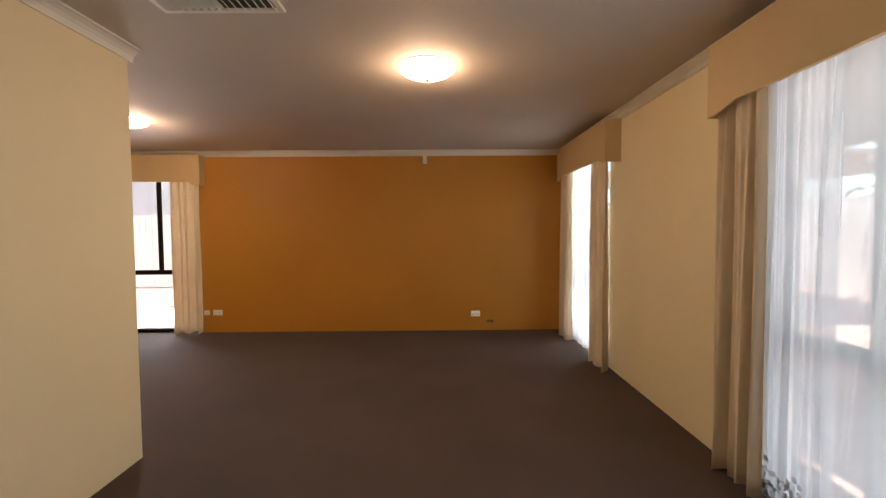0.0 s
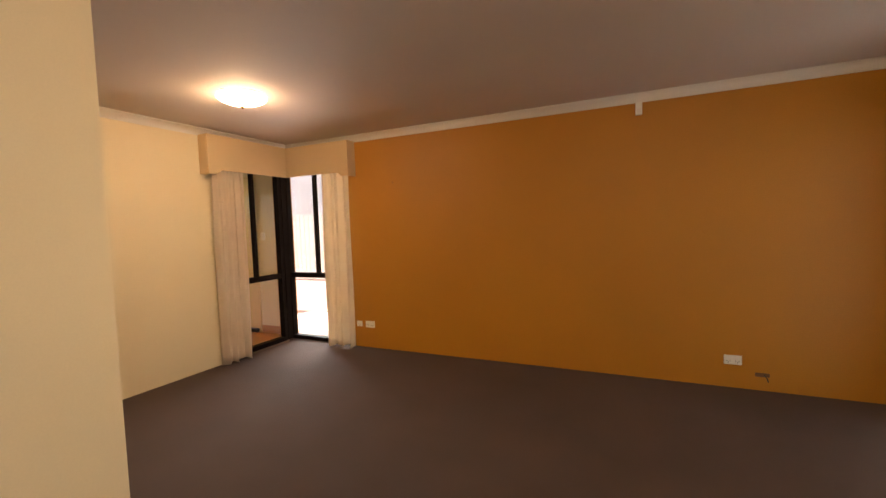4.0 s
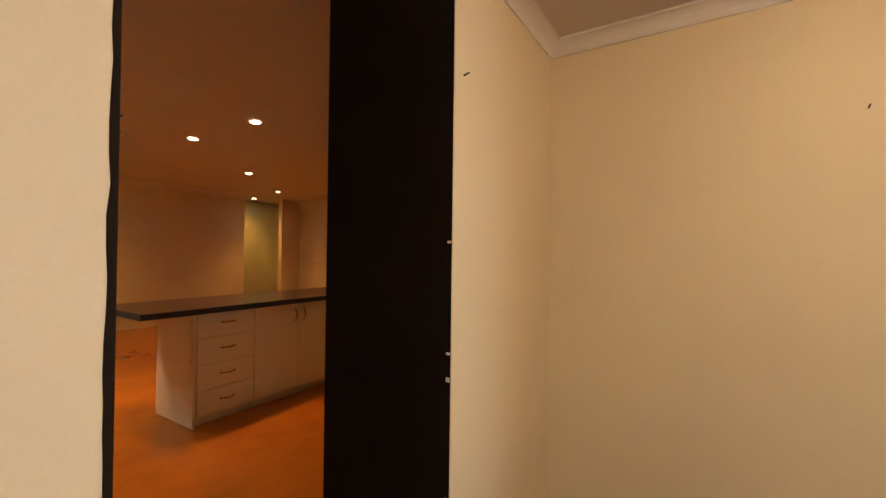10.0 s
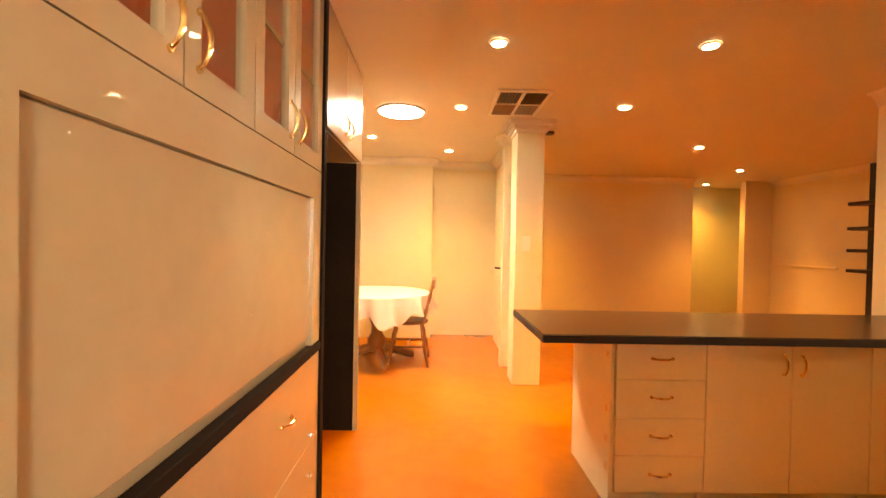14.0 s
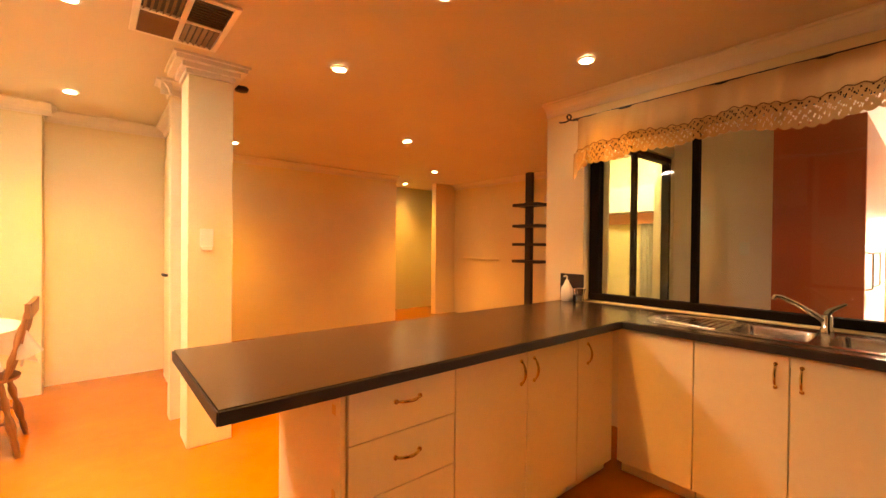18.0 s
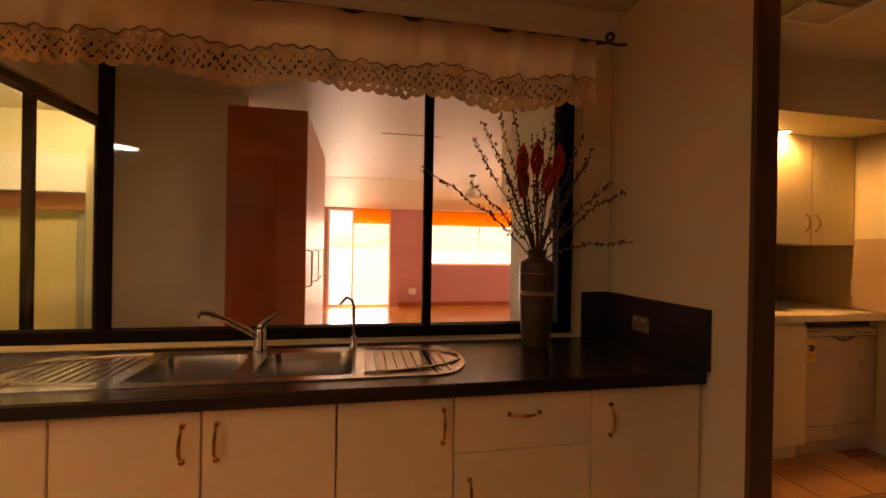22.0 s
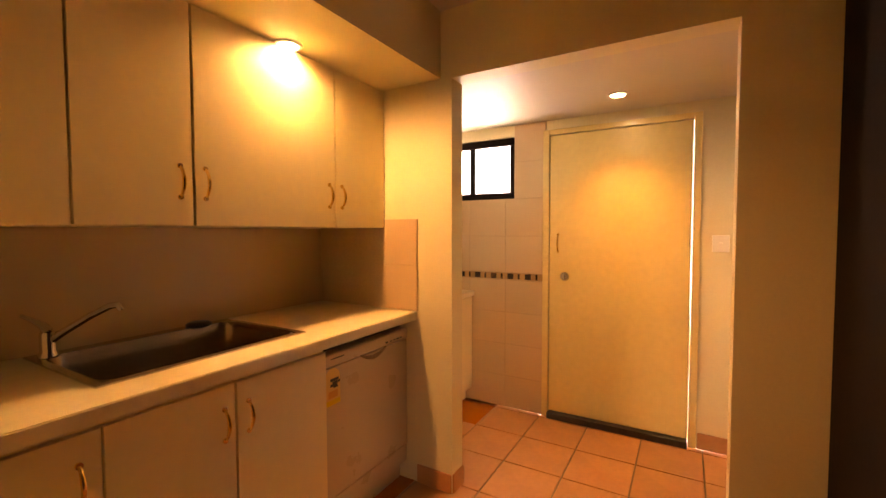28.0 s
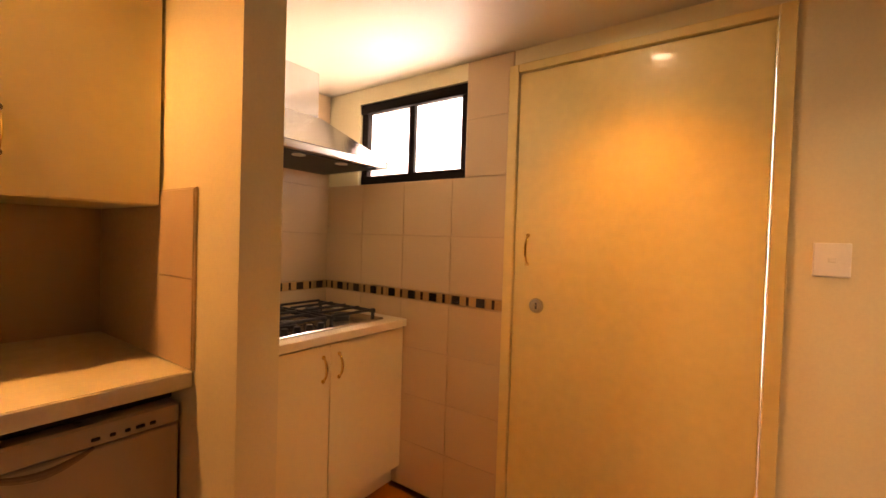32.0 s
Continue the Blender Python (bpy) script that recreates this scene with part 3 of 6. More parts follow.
def fence(x0, x1, y, label):
    t = thing("timber_fence", (x0 + x1) / 2, y, -0.14, label, "fence")
    w = x1 - x0
    for z in (0.35, 1.45):
        part("rail", bx(-w / 2, 0.03, z, w / 2, 0.07, z + 0.08), FENCE, t)
    n = int(w / 0.16)
    me = None
    for i in range(n):
        x = -w / 2 + 0.08 + i * w / n
        if me is None:
            me = finish("paling", bx(-0.07, -0.01, 0.05, 0.07, 0.012, 1.85, bev=0.004), PALING)
        o = new("paling", me)
        o.parent, o.location = t, (x, 0, random.uniform(-0.02, 0.02))
    return t


# made-up pale house, hides the blue sky so the window reads white
t = thing("backdrop_house", -4.0, 13.2, -0.14, "pale rendered house with a low tiled roof, added to whiten the patio window", "house")
part("house_wall", bx(-9, -0.1, 0, 9, 4, 5.4), OUTWALL, t)
bm = B()
vs = [bm.verts.new(v) for v in ((-9.5, -0.7, 5.42), (9.5, -0.7, 5.42), (9.5, 4.6, 5.42), (-9.5, 4.6, 5.42), (-7, 2, 6.6), (7, 2, 6.6))]
for f in ((0, 1, 5, 4), (2, 3, 4, 5), (1, 2, 5), (3, 0, 4), (3, 2, 1, 0)):
    bm.faces.new([vs[k] for k in f])
part("roof", bm, ROOFIRON, t)
fence(-12.0, 6.0, 11.0, "timber paling fence behind the patio, whitened for the glare")


def tree(x, y, h, spread, label):
    t = thing("garden_tree", x, y, -0.14, label, "tree")
    bm = B()
    tube(bm, [(0, 0, 0), (0.05, 0.03, h * 0.25), (-0.04, 0.05, h * 0.5), (0.0, 0.0, h * 0.8)], [0.16, 0.13, 0.09, 0.03], 10)
    for k in range(7):
        a = k * 2.4
        z = h * (0.35 + 0.06 * k)
        tube(bm, [(0, 0, z), (math.cos(a) * spread * 0.4, math.sin(a) * spread * 0.4, z + h * 0.1), (math.cos(a) * spread * 0.8, math.sin(a) * spread * 0.8, z + h * 0.22)], [0.06, 0.04, 0.012], 6)
    part("trunk", bm, FENCE, t)
    bm = B()
    rnd = random.Random(int(x * 10))
    for _ in range(2600):
        a, r = rnd.uniform(0, 6.283), spread * math.sqrt(rnd.random())
        c = Vector((math.cos(a) * r, math.sin(a) * r, h * rnd.uniform(0.42, 1.0) - 0.25 * r * rnd.random()))
        q = Euler((rnd.uniform(-1, 1), rnd.uniform(-1, 1), a)).to_matrix()
        s = rnd.uniform(0.05, 0.12)
        bm.faces.new([bm.verts.new(c + q @ Vector(v) * s) for v in ((-1, 0, 0), (0, -0.45, 0.1), (1, 0, 0), (0, 0.45, 0.1))])
    part("crown", bm, LEAF, t)
    return t


tree(-9.5, 18.6, 5.5, 2.4, "leafy green garden tree behind the fence")
tree(-2.5, 19.0, 6.0, 2.6, "leafy green garden tree behind the fence")
tree(9.5, 6.5, 5.5, 2.4, "leafy green garden tree beyond the verandah")


def pergola(x0, x1, y0, y1, z):
    t = thing("pergola", (x0 + x1) / 2, (y0 + y1) / 2, -0.14, "timber pergola with close battens over the patio", "pergola")
    w, d = (x1 - x0) / 2, (y1 - y0) / 2
    for sx in (-1, 0, 1):
        part("post", bx(sx * w * 0.94 - 0.05, d - 0.15, 0, sx * w * 0.94 + 0.05, d - 0.05, z, bev=0.006), FENCE, t)
    part("beam", bx(-w, d - 0.16, z, w, d - 0.04, z + 0.2, bev=0.006), FENCE, t)
    part("wall_plate", bx(-w, -d, z, w, -d + 0.06, z + 0.2, bev=0.006), FENCE, t)
    me = finish("batten", bx(-w, -0.035, z + 0.2, w, 0.035, z + 0.25, bev=0.004), FENCE)
    n = int(2 * d / 0.2)
    for i in range(n):
        o = new("batten", me)
        o.parent, o.location = t, (0, -d + 0.1 + i * 2 * d / n, 0)
    return t


pergola(-4.4, 2.2, 6.05, 9.6, 2.35)
t = thing("slatted_screen", 3.0, 8.2, -0.14, "brown horizontal timber slat screen at the side of the patio", "screen")
for yy in (-2.1, 0.0, 2.1):
    part("post", bx(0.03, yy - 0.045, 0.0, 0.12, yy + 0.045, 1.98, bev=0.004), FENCE, t)
slat = finish("slat", bx(0.0, -2.2, -0.042, 0.022, 2.2, 0.042, bev=0.003), FENCE)
for i in range(19):
    o = new("slat", slat)
    o.parent, o.location = t, (0, 0, 0.11 + i * 0.098)
t = thing("carport_roof", 5.2, 8.2, -0.14, "low brown lined carport roof beyond the slat screen", "carport")
part("roof", bx(-2.1, -2.3, 2.42, 2.6, 2.4, 2.50), FENCE, t)
for xx, yy in ((-1.9, -2.1), (-1.9, 2.2), (2.4, -2.1), (2.4, 2.2)):
    part("post", bx(xx - 0.05, yy - 0.05, 0, xx + 0.05, yy + 0.05, 2.42, bev=0.004), FENCE, t)
# brick pavers of the patio, laid in running bond
pav = bpy.data.objects["ground"]
pave = finish("paver", bx(-0.112, -0.0545, -0.05, 0.112, 0.0545, 0.0, bev=0.003), BRICKPAVE)
for j in range(20):
    for i in range(12):
        o = new("paver", pave)
        o.parent = pav
        o.location = (-5.05 + i * 0.23 + (0.115 if j % 2 else 0), 5.96 + j * 0.115, -0.105 + random.uniform(-0.002, 0.002))
bm = B()
for j in range(16):
    for i in range(28):
        xx, yy = -5.05 + i * 0.23 + (0.115 if j % 2 else 0), 8.26 + j * 0.115
        box(bm, xx - 0.112, yy - 0.0545, -0.155, xx + 0.112, yy + 0.0545, -0.105)
o = new("far_pavers", finish("far_pavers", bm, BRICKPAVE))
o.parent = pav
o["kind"] = "stuff"
t = thing("verandah", 3.4, 2.0, -0.14, "verandah with a painted beam and sheet roof along the lounge", "verandah")
part("roof", bx(-1.55, -4.0, 2.55, 0.9, 4.5, 2.60), ROOFIRON, t)
part("beam", bx(0.62, -4.0, 2.25, 0.74, 4.5, 2.52, bev=0.006), FENCE, t)
for yy in (-3.8, 0.3, 4.2):
    part("post", bx(0.63, yy - 0.05, 0, 0.73, yy + 0.05, 2.25, bev=0.006), FENCE, t)
struct("neighbour_wall", bx(9.0, -8, -0.14, 9.2, 12, 2.0), OUTWALL, "pale rendered garden wall beyond the verandah", "wall")


# ---------------- lounge ----------------
def glazed(name, run, fixed, a0, a1, z0, z1, transom, mullions, label, low=(), glass=None, frame_mat=None, jamb=0.045):
    """A dark framed window in a wall: run is the axis it runs along, fixed the place across it."""
    w = thing(name, *((0, fixed, 0) if run == "x" else (fixed, 0, 0)), label, "window")
    w["kind"] = "structure"

    def bar(nm, a, b, c, d, t=0.028):
        if run == "x":
            part(nm, bx(a, -t, c, b, t, d, bev=0.003), frame_mat or DARKFRAME, w)
        else:
            part(nm, bx(-t, a, c, t, b, d, bev=0.003), frame_mat or DARKFRAME, w)

    bar("sill", a0, a1, z0, z0 + 0.05, 0.04)
    bar("head", a0, a1, z1 - 0.05, z1, 0.04)
    bar("jamb", a0, a0 + jamb, z0 + 0.05, z1 - 0.05, 0.036)
    bar("jamb", a1 - jamb, a1, z0 + 0.05, z1 - 0.05, 0.036)
    rows = [(z0 + 0.05, z1 - 0.05)]
    if transom:
        bar("transom", a0 + jamb, a1 - jamb, transom - 0.03, transom + 0.03)
        rows = [(z0 + 0.05, transom - 0.03), (transom + 0.03, z1 - 0.05)]
    for ri, (c, d) in enumerate(rows):
        cuts = [m for m in mullions if not (transom and ri == 0)] + list(low if ri == 0 else ())
        edge = [a0 + jamb] + sorted(cuts) + [a1 - jamb]
        for m in cuts:
            bar("mullion", m - 0.02, m + 0.02, c, d, 0.024)
        for p, q in zip(edge, edge[1:]):
            p2, q2 = p + (0.02 if p in cuts else 0), q - (0.02 if q in cuts else 0)
            o = part("pane", bx(p2, -0.003, c, q2, 0.003, d) if run == "x" else bx(-0.003, p2, c, 0.003, q2, d), glass or GLASS, w, "white translucent window glass" if glass else "clear window glass")
            o.visible_shadow = False
    return w


glazed("window_1", "x", 5.66, -4.05, -3.09, 0.0, 2.12, 0.78, [-3.60], "full-height dark aluminium corner window to the patio")
glazed("window_2", "y", -4.06, 4.67, 5.55, 0.0, 2.12, 0.78, [5.17], "full-height dark aluminium corner window beside the back door")
struct("window_post", bx(-4.10, 5.555, 0.006, -4.015, 5.64, 2.12, bev=0.004), DARKFRAME, "dark aluminium post at the window corner", "post")
glazed("window_3", "y", 1.68, -0.29, 2.29, 0.0, 2.12, 0.775, [1.82, 0.8], "full-height dark aluminium window to the verandah", low=[1.82, 0.8])
glazed("window_4", "y", 1.68, 4.11, 5.21, 0.0, 2.12, 0.76, [4.6], "full-height dark aluminium window to the verandah")


def pelmet_arm(t, run, a0, a1, face, wall, ear0=True, ear1=True):
    """One front board of a pelmet with lower rounded ends, between wall and face."""
    bm = B()
    n = 28
    pts = []
    for i in range(n + 1):
        a = a0 + (a1 - a0) * i / n
        e = min((a - a0) if ear0 else 9, (a1 - a) if ear1 else 9)
        k = max(0.0, min(1.0, (e - 0.09) / 0.05))
        k = k * k * (3 - 2 * k)
        pts.append((a, 1.876 + 0.040 * k))
    th = 0.02 if face > wall else -0.02

    def v(a, c, z):
        return bm.verts.new((a, c, z) if run == "x" else (c, a, z))

    cols = [(v(a, face, z), v(a, face, 2.245), v(a, face - th, 2.245), v(a, face - th, z)) for a, z in pts]
    for p, q in zip(cols, cols[1:]):
        for k in range(4):
            bm.faces.new((p[k], p[(k + 1) % 4], q[(k + 1) % 4], q[k]))
    bm.faces.new(cols[0]), bm.faces.new(cols[-1])
    part("front_board", bm, PELMET, t)
    c0, c1 = sorted((wall, face - th))
    for on, a, s in ((ear0, a0, 1), (ear1, a1, -1)):
        if on:
            x0, x1 = sorted((a, a + s * 0.02))
            part("end_board", bx(x0, c0 + 0.001, 1.876, x1, c1 - 0.001, 2.245) if run == "x" else bx(c0 + 0.001, x0, 1.876, c1 - 0.001, x1, 2.245), PELMET, t)
    part("top_board", bx(a0 + 0.02, c0 + 0.001, 2.218, a1 - 0.02, c1 - 0.001, 2.243) if run == "x" else bx(c0 + 0.001, a0 + 0.02, 2.218, c1 - 0.001, a1 - 0.02, 2.243), PELMET, t)


t = thing("pelmet", 0, 0, 0, "tan fabric-covered corner pelmet with rounded ends", "pelmet")
pelmet_arm(t, "x", -3.83, -2.97, 5.465, 5.6, ear0=False)
pelmet_arm(t, "y", 4.51, 5.465, -3.83, -3.96, ear1=False)
t = thing("pelmet", 0, 0, 0, "tan fabric-covered pelmet over the far verandah window", "pelmet")
pelmet_arm(t, "y", 3.87, 5.36, 1.42, 1.56)
t = thing("pelmet", 0, 0, 0, "tan fabric-covered pelmet over the near verandah window", "pelmet")
pelmet_arm(t, "y", -0.5, 2.49, 1.42, 1.56)


def drape(name, p0, p1, z0, z1, folds, deep, mat, label, category="curtain", seed=1, gather=0.0, group="", lean=0.0, hem=None):
    """Hanging cloth from p0 to p1 in folds that open a little towards the hem; gather pulls it to p1 at mid height."""
    rnd = random.Random(seed)
    p0, p1 = Vector((*p0, 0)), Vector((*p1, 0))
    run = p1 - p0
    n = Vector((-run.y, run.x, 0)).normalized()
    ph = [(folds * k * rnd.uniform(0.85, 1.15), rnd.uniform(0, 6.3), w) for k, w in ((1.0, 0.62), (0.57, 0.5), (1.75, 0.22), (2.9, 0.08))]
    nu, nv = folds * 18, 26
    bm = B()
    rows = []
    for j in range(nv + 1):
        v = j / nv
        z = z0 + (z1 - z0) * v
        pull = gather * math.exp(-((v - 0.45) / 0.22) ** 2)
        row = []
        for i in range(nu + 1):
            u = i / nu
            f = u * folds
            amp = deep * (1.0 - 0.40 * v)
            off = amp * sum(w * math.sin(2 * math.pi * q * u + p + (0.35 + 0.12 * q / folds) * math.sin(2.3 * v + p)) for q, p, w in ph)
            uu = u + (1 - u) * pull + 0.012 * math.sin(7 * v + 3 * f)
            zz = z - (0.012 * math.sin(f * 4.1) if j == 0 else 0)
            row.append(bm.verts.new(p0 + run * uu + n * (off + lean * (1 - v)) + Vector((0, 0, zz))))
        rows.append(row)
    for a, b in zip(rows, rows[1:]):
        for i in range(nu):
            bm.faces.new((a[i], a[i + 1], b[i + 1], b[i]))
    ob = whole(name, bm, mat, label, category, group, smooth=True)
    m = ob.modifiers.new("cloth", "SOLIDIFY")
    m.thickness = 0.003
    return ob


drape("curtain", (-3.885, 4.57), (-3.885, 4.93), 0.02, 1.99, 4, 0.042, CURTAIN, "cream lined curtain hanging beside the corner window", seed=2)
drape("curtain", (-3.37, 5.525), (-3.015, 5.525), 0.02, 1.99, 4, 0.042, CURTAIN, "cream lined curtain hanging beside the corner window", seed=3)
drape("curtain", (1.47, 3.90), (1.47, 4.34), 0.02, 1.99, 4, 0.046, CURTAIN, "cream lined curtain beside the far verandah window", seed=4)
drape("curtain", (1.48, 5.02), (1.48, 5.34), 0.02, 1.99, 4, 0.044, CURTAIN, "cream lined curtain drawn back beside the ochre wall", seed=5)
drape("curtain", (1.48, 2.15), (1.48, 2.47), 0.02, 1.99, 4, 0.046, CURTAIN, "cream lined curtain beside the near verandah window", seed=6)
drape("sheer_curtain", (1.545, 4.18), (1.545, 5.12), 0.03, 1.99, 9, 0.016, SHEER, "white sheer curtain over the far verandah window", seed=7)
drape("sheer_curtain", (1.545, 1.86), (1.545, 2.24), 0.02, 1.99, 7, 0.02, SHEER, "white sheer curtain gathered beside the window", seed=8)
drape("sheer_curtain", (1.55, 0.2), (1.55, 1.925), 0.02, 1.99, 14, 0.014, THINSHEER, "thin white sheer curtain with a lace hem", seed=12)
# lace flowers along the hem of the near sheer
t = thing("lace_hem", 1.52, 1.7, 0.02, "white floral lace hem at the foot of the sheer", "lace")
rnd = random.Random(4)
for i in range(34):
    bm = B()
    yy, zz, r = rnd.uniform(-0.5, 0.5), rnd.uniform(0.03, 0.17), rnd.uniform(0.018, 0.034)
    for k in range(6):
        a = k * math.pi / 3 + rnd.random()
        c = Vector((0, yy + r * math.cos(a), zz + r * math.sin(a)))
        cyl(bm, c - Vector((0.0012, 0, 0)), c + Vector((0.0012, 0, 0)), r * 0.42, seg=8)
    part("lace_flower", bm, WHITELACE, t)


def oyster(x, y, label):
    t = thing("ceiling_light", x, y, HL, label, "ceiling light", "lounge ceiling lights")
    part("base_plate", lathe(B(), [(0.10, -0.001), (0.17, -0.002), (0.17, -0.008), (0.10, -0.009)], seg=32), TRIM, t, smooth=True)
    o = part("glass_dome", lathe(B(), [(0.165, -0.0095), (0.168, -0.018), (0.150, -0.036), (0.11, -0.054), (0.06, -0.064), (0.012, -0.067)], seg=32), FROST, t, "glowing frosted glass dome", smooth=True)
    o.visible_shadow = False
    part("finial", lathe(B(), [(0.004, -0.0675), (0.012, -0.073), (0.014, -0.082), (0.006, -0.093), (0.002, -0.099)], seg=14), BRASS, t, "small brass finial", smooth=True)
    return t


oyster(-0.08, 2.88, "round frosted glass ceiling light, switched on")
oyster(-2.80, 4.05, "round frosted glass ceiling light, switched on")


def grille(name, x, y, z, w, d, label, dark=BLACKPL, rz=0.0, cells=1):
    t = thing(name, x, y, z, label, "air vent", rz=rz)
    part("backing", bx(-w / 2 + 0.01, -d / 2 + 0.01, -0.006, w / 2 - 0.01, d / 2 - 0.01, -0.001), dark, t)
    for s in (-1, 1):
        part("frame", bx(min(s * w / 2, s * (w / 2 - 0.03)), -d / 2, -0.016, max(s * w / 2, s * (w / 2 - 0.03)), d / 2, -0.0005, bev=0.003), PLASTIC, t)
        part("frame", bx(-w / 2 + 0.03, min(s * d / 2, s * (d / 2 - 0.03)), -0.016, w / 2 - 0.03, max(s * d / 2, s * (d / 2 - 0.03)), -0.0005, bev=0.003), PLASTIC, t)
    if cells == 2:
        part("divider", bx(-0.012, -d / 2 + 0.03, -0.016, 0.012, d / 2 - 0.03, -0.0065), PLASTIC, t)
        part("divider", bx(-w / 2 + 0.03, -0.012, -0.0158, -0.0125, 0.012, -0.0067), PLASTIC, t)
        part("divider", bx(0.0125, -0.012, -0.0158, w / 2 - 0.03, 0.012, -0.0067), PLASTIC, t)
    if cells == 2:
        for sx, sy in ((-1, -1), (-1, 1), (1, -1), (1, 1)):
            cx, cy, hw, hd = sx * (w / 4 - 0.009), sy * (d / 4 - 0.009), w / 4 - 0.022, d / 4 - 0.022
            along = sx * sy > 0
            span, reach = (hw, hd) if along else (hd, hw)
            n = max(2, int(2 * span / 0.026))
            for i in range(n):
                a = -span + (i + 0.5) * 2 * span / n
                if along:
                    part("slat", bx(-0.011, -reach, -0.001, 0.011, reach, 0.001), VENTSLAT, t, at=pose(cx + a, cy, -0.0125, 0, 48 * sx, 0))
                else:
                    part("slat", bx(-reach, -0.011, -0.001, reach, 0.011, 0.001), VENTSLAT, t, at=pose(cx, cy + a, -0.0125, -48 * sy, 0, 0))
        return t
    n = int((w - 0.06) / 0.032)
    for i in range(n):
        xx = -w / 2 + 0.04 + i * (w - 0.08) / max(1, n - 1)
        bm = bx(-0.0125, -d / 2 + 0.032, -0.0012, 0.0125, d / 2 - 0.032, 0.0012)
        part("slat", bm, PLASTIC, t, at=pose(xx, 0, -0.0125, 0, 42 if xx > 0 else -42, 0))
    return t


grille("ceiling_vent", -0.98, 2.06, HL, 0.55, 0.30, "white louvred air vent in the lounge ceiling")


def socket(x, y, z, face, w=0.115, h=0.072, label="white double power point on the wall", holes=2, mat=None):
    """A wall plate; face: the turn about z of its outward side, 0 is towards -y."""
    t = thing("power_point", x, y, z, label, "power point", rz=face)
    part("plate", bx(-w / 2, -0.010, -h / 2, w / 2, 0, h / 2, bev=0.004, seg=2), mat or PLASTIC, t)
    for i in range(holes):
        xx = (i - (holes - 1) / 2) * w * 0.5
        part("socket_slots", box(box(bx(xx - 0.012, -0.0108, -0.012, xx - 0.009, -0.0095, -0.002), xx + 0.009, -0.0108, -0.012, xx + 0.012, -0.0095, -0.002), xx - 0.0015, -0.0108, -0.024, xx + 0.0015, -0.0095, -0.014), BLACKPL, t)
        part("rocker", bx(xx - 0.008, -0.0135, 0.012, xx + 0.008, -0.0102, 0.026, bev=0.002), PLASTIC, t)
    return t


def switch(x, y, z, face, w=0.072, h=0.115, n=1, label="white light switch on the wall"):
    t = thing("light_switch", x, y, z, label, "light switch", rz=face)
    part("plate", bx(-w / 2, -0.010, -h / 2, w / 2, 0, h / 2, bev=0.004, seg=2), PLASTIC, t)
    for i in range(n):
        zz = (i - (n - 1) / 2) * 0.035
        part("rocker", bx(-0.010, -0.0145, zz - 0.007, 0.010, -0.0102, zz + 0.007, bev=0.002), PLASTIC, t)
    return t


socket(-2.86, 5.6, 0.262, 0)
socket(-3.0, 5.6, 0.262, 0, w=0.07, h=0.06, label="small cream phone socket beside a power point", holes=1)
socket(0.445, 5.6, 0.222, 0)
t = thing("cable_plate", 0.63, 5.6, 0.125, "small brown cable plate low on the ochre wall", "wall plate")
part("plate", bx(-0.045, -0.008, -0.015, 0.045, 0, 0.015, bev=0.003), surf("brown_plastic", (0.16, 0.07, 0.03), 0.5), t)
part("cable_stub", tube(B(), [(0.01, -0.008, 0), (0.02, -0.03, -0.01), (0.03, -0.034, -0.04)], 0.004, 6), BLACKPL, t)
t = thing("motion_sensor", -0.19, 5.6, 2.19, "small white alarm sensor high on the ochre wall", "sensor")
part("housing", bx(-0.025, -0.035, -0.05, 0.025, 0, 0.05, bev=0.008, seg=2), PLASTIC, t)
part("lens", bx(-0.016, -0.038, -0.04, 0.016, -0.0352, -0.005, bev=0.001), TRIM, t)
for x, y, z, d in ((-2.50, 5.6, 1.77, (0, -1)), (-3.96, 3.63, 1.80, (1, 0)), (-3.10, 2.50, 1.845, (0, 1))):
    t = thing("wall_nail", x, y, z, "tiny steel nail in the painted wall", "hook")
    part("nail", cyl(B(), (0, 0, 0), (d[0] * 0.02, d[1] * 0.02, 0.006), 0.003, seg=8), IRON, t)

# ---------------- kitchen ----------------
def bow(parent, p, run, out, length=0.10, mat=None, name="handle", rise=0.026):
    """A bowed pull with round feet, at p, lying along run and standing off along out."""
    p, r, o = Vector(p), Vector(run).normalized(), Vector(out).normalized()
    pts = []
    for i in range(13):
        u = i / 12
        pts.append(p + r * ((u - 0.5) * length) + o * (rise * math.sin(math.pi * u) ** 0.6))
    bm = B()
    tube(bm, pts, [0.0045 + 0.0015 * math.sin(math.pi * i / 12) for i in range(13)], 8)
    for s in (-0.5, 0.5):
        cyl(bm, p + r * s * length, p + r * s * length + o * 0.006, 0.0085, seg=10)
    return part(name, bm, mat or BRASS, parent, "brass bow handle", smooth=True)


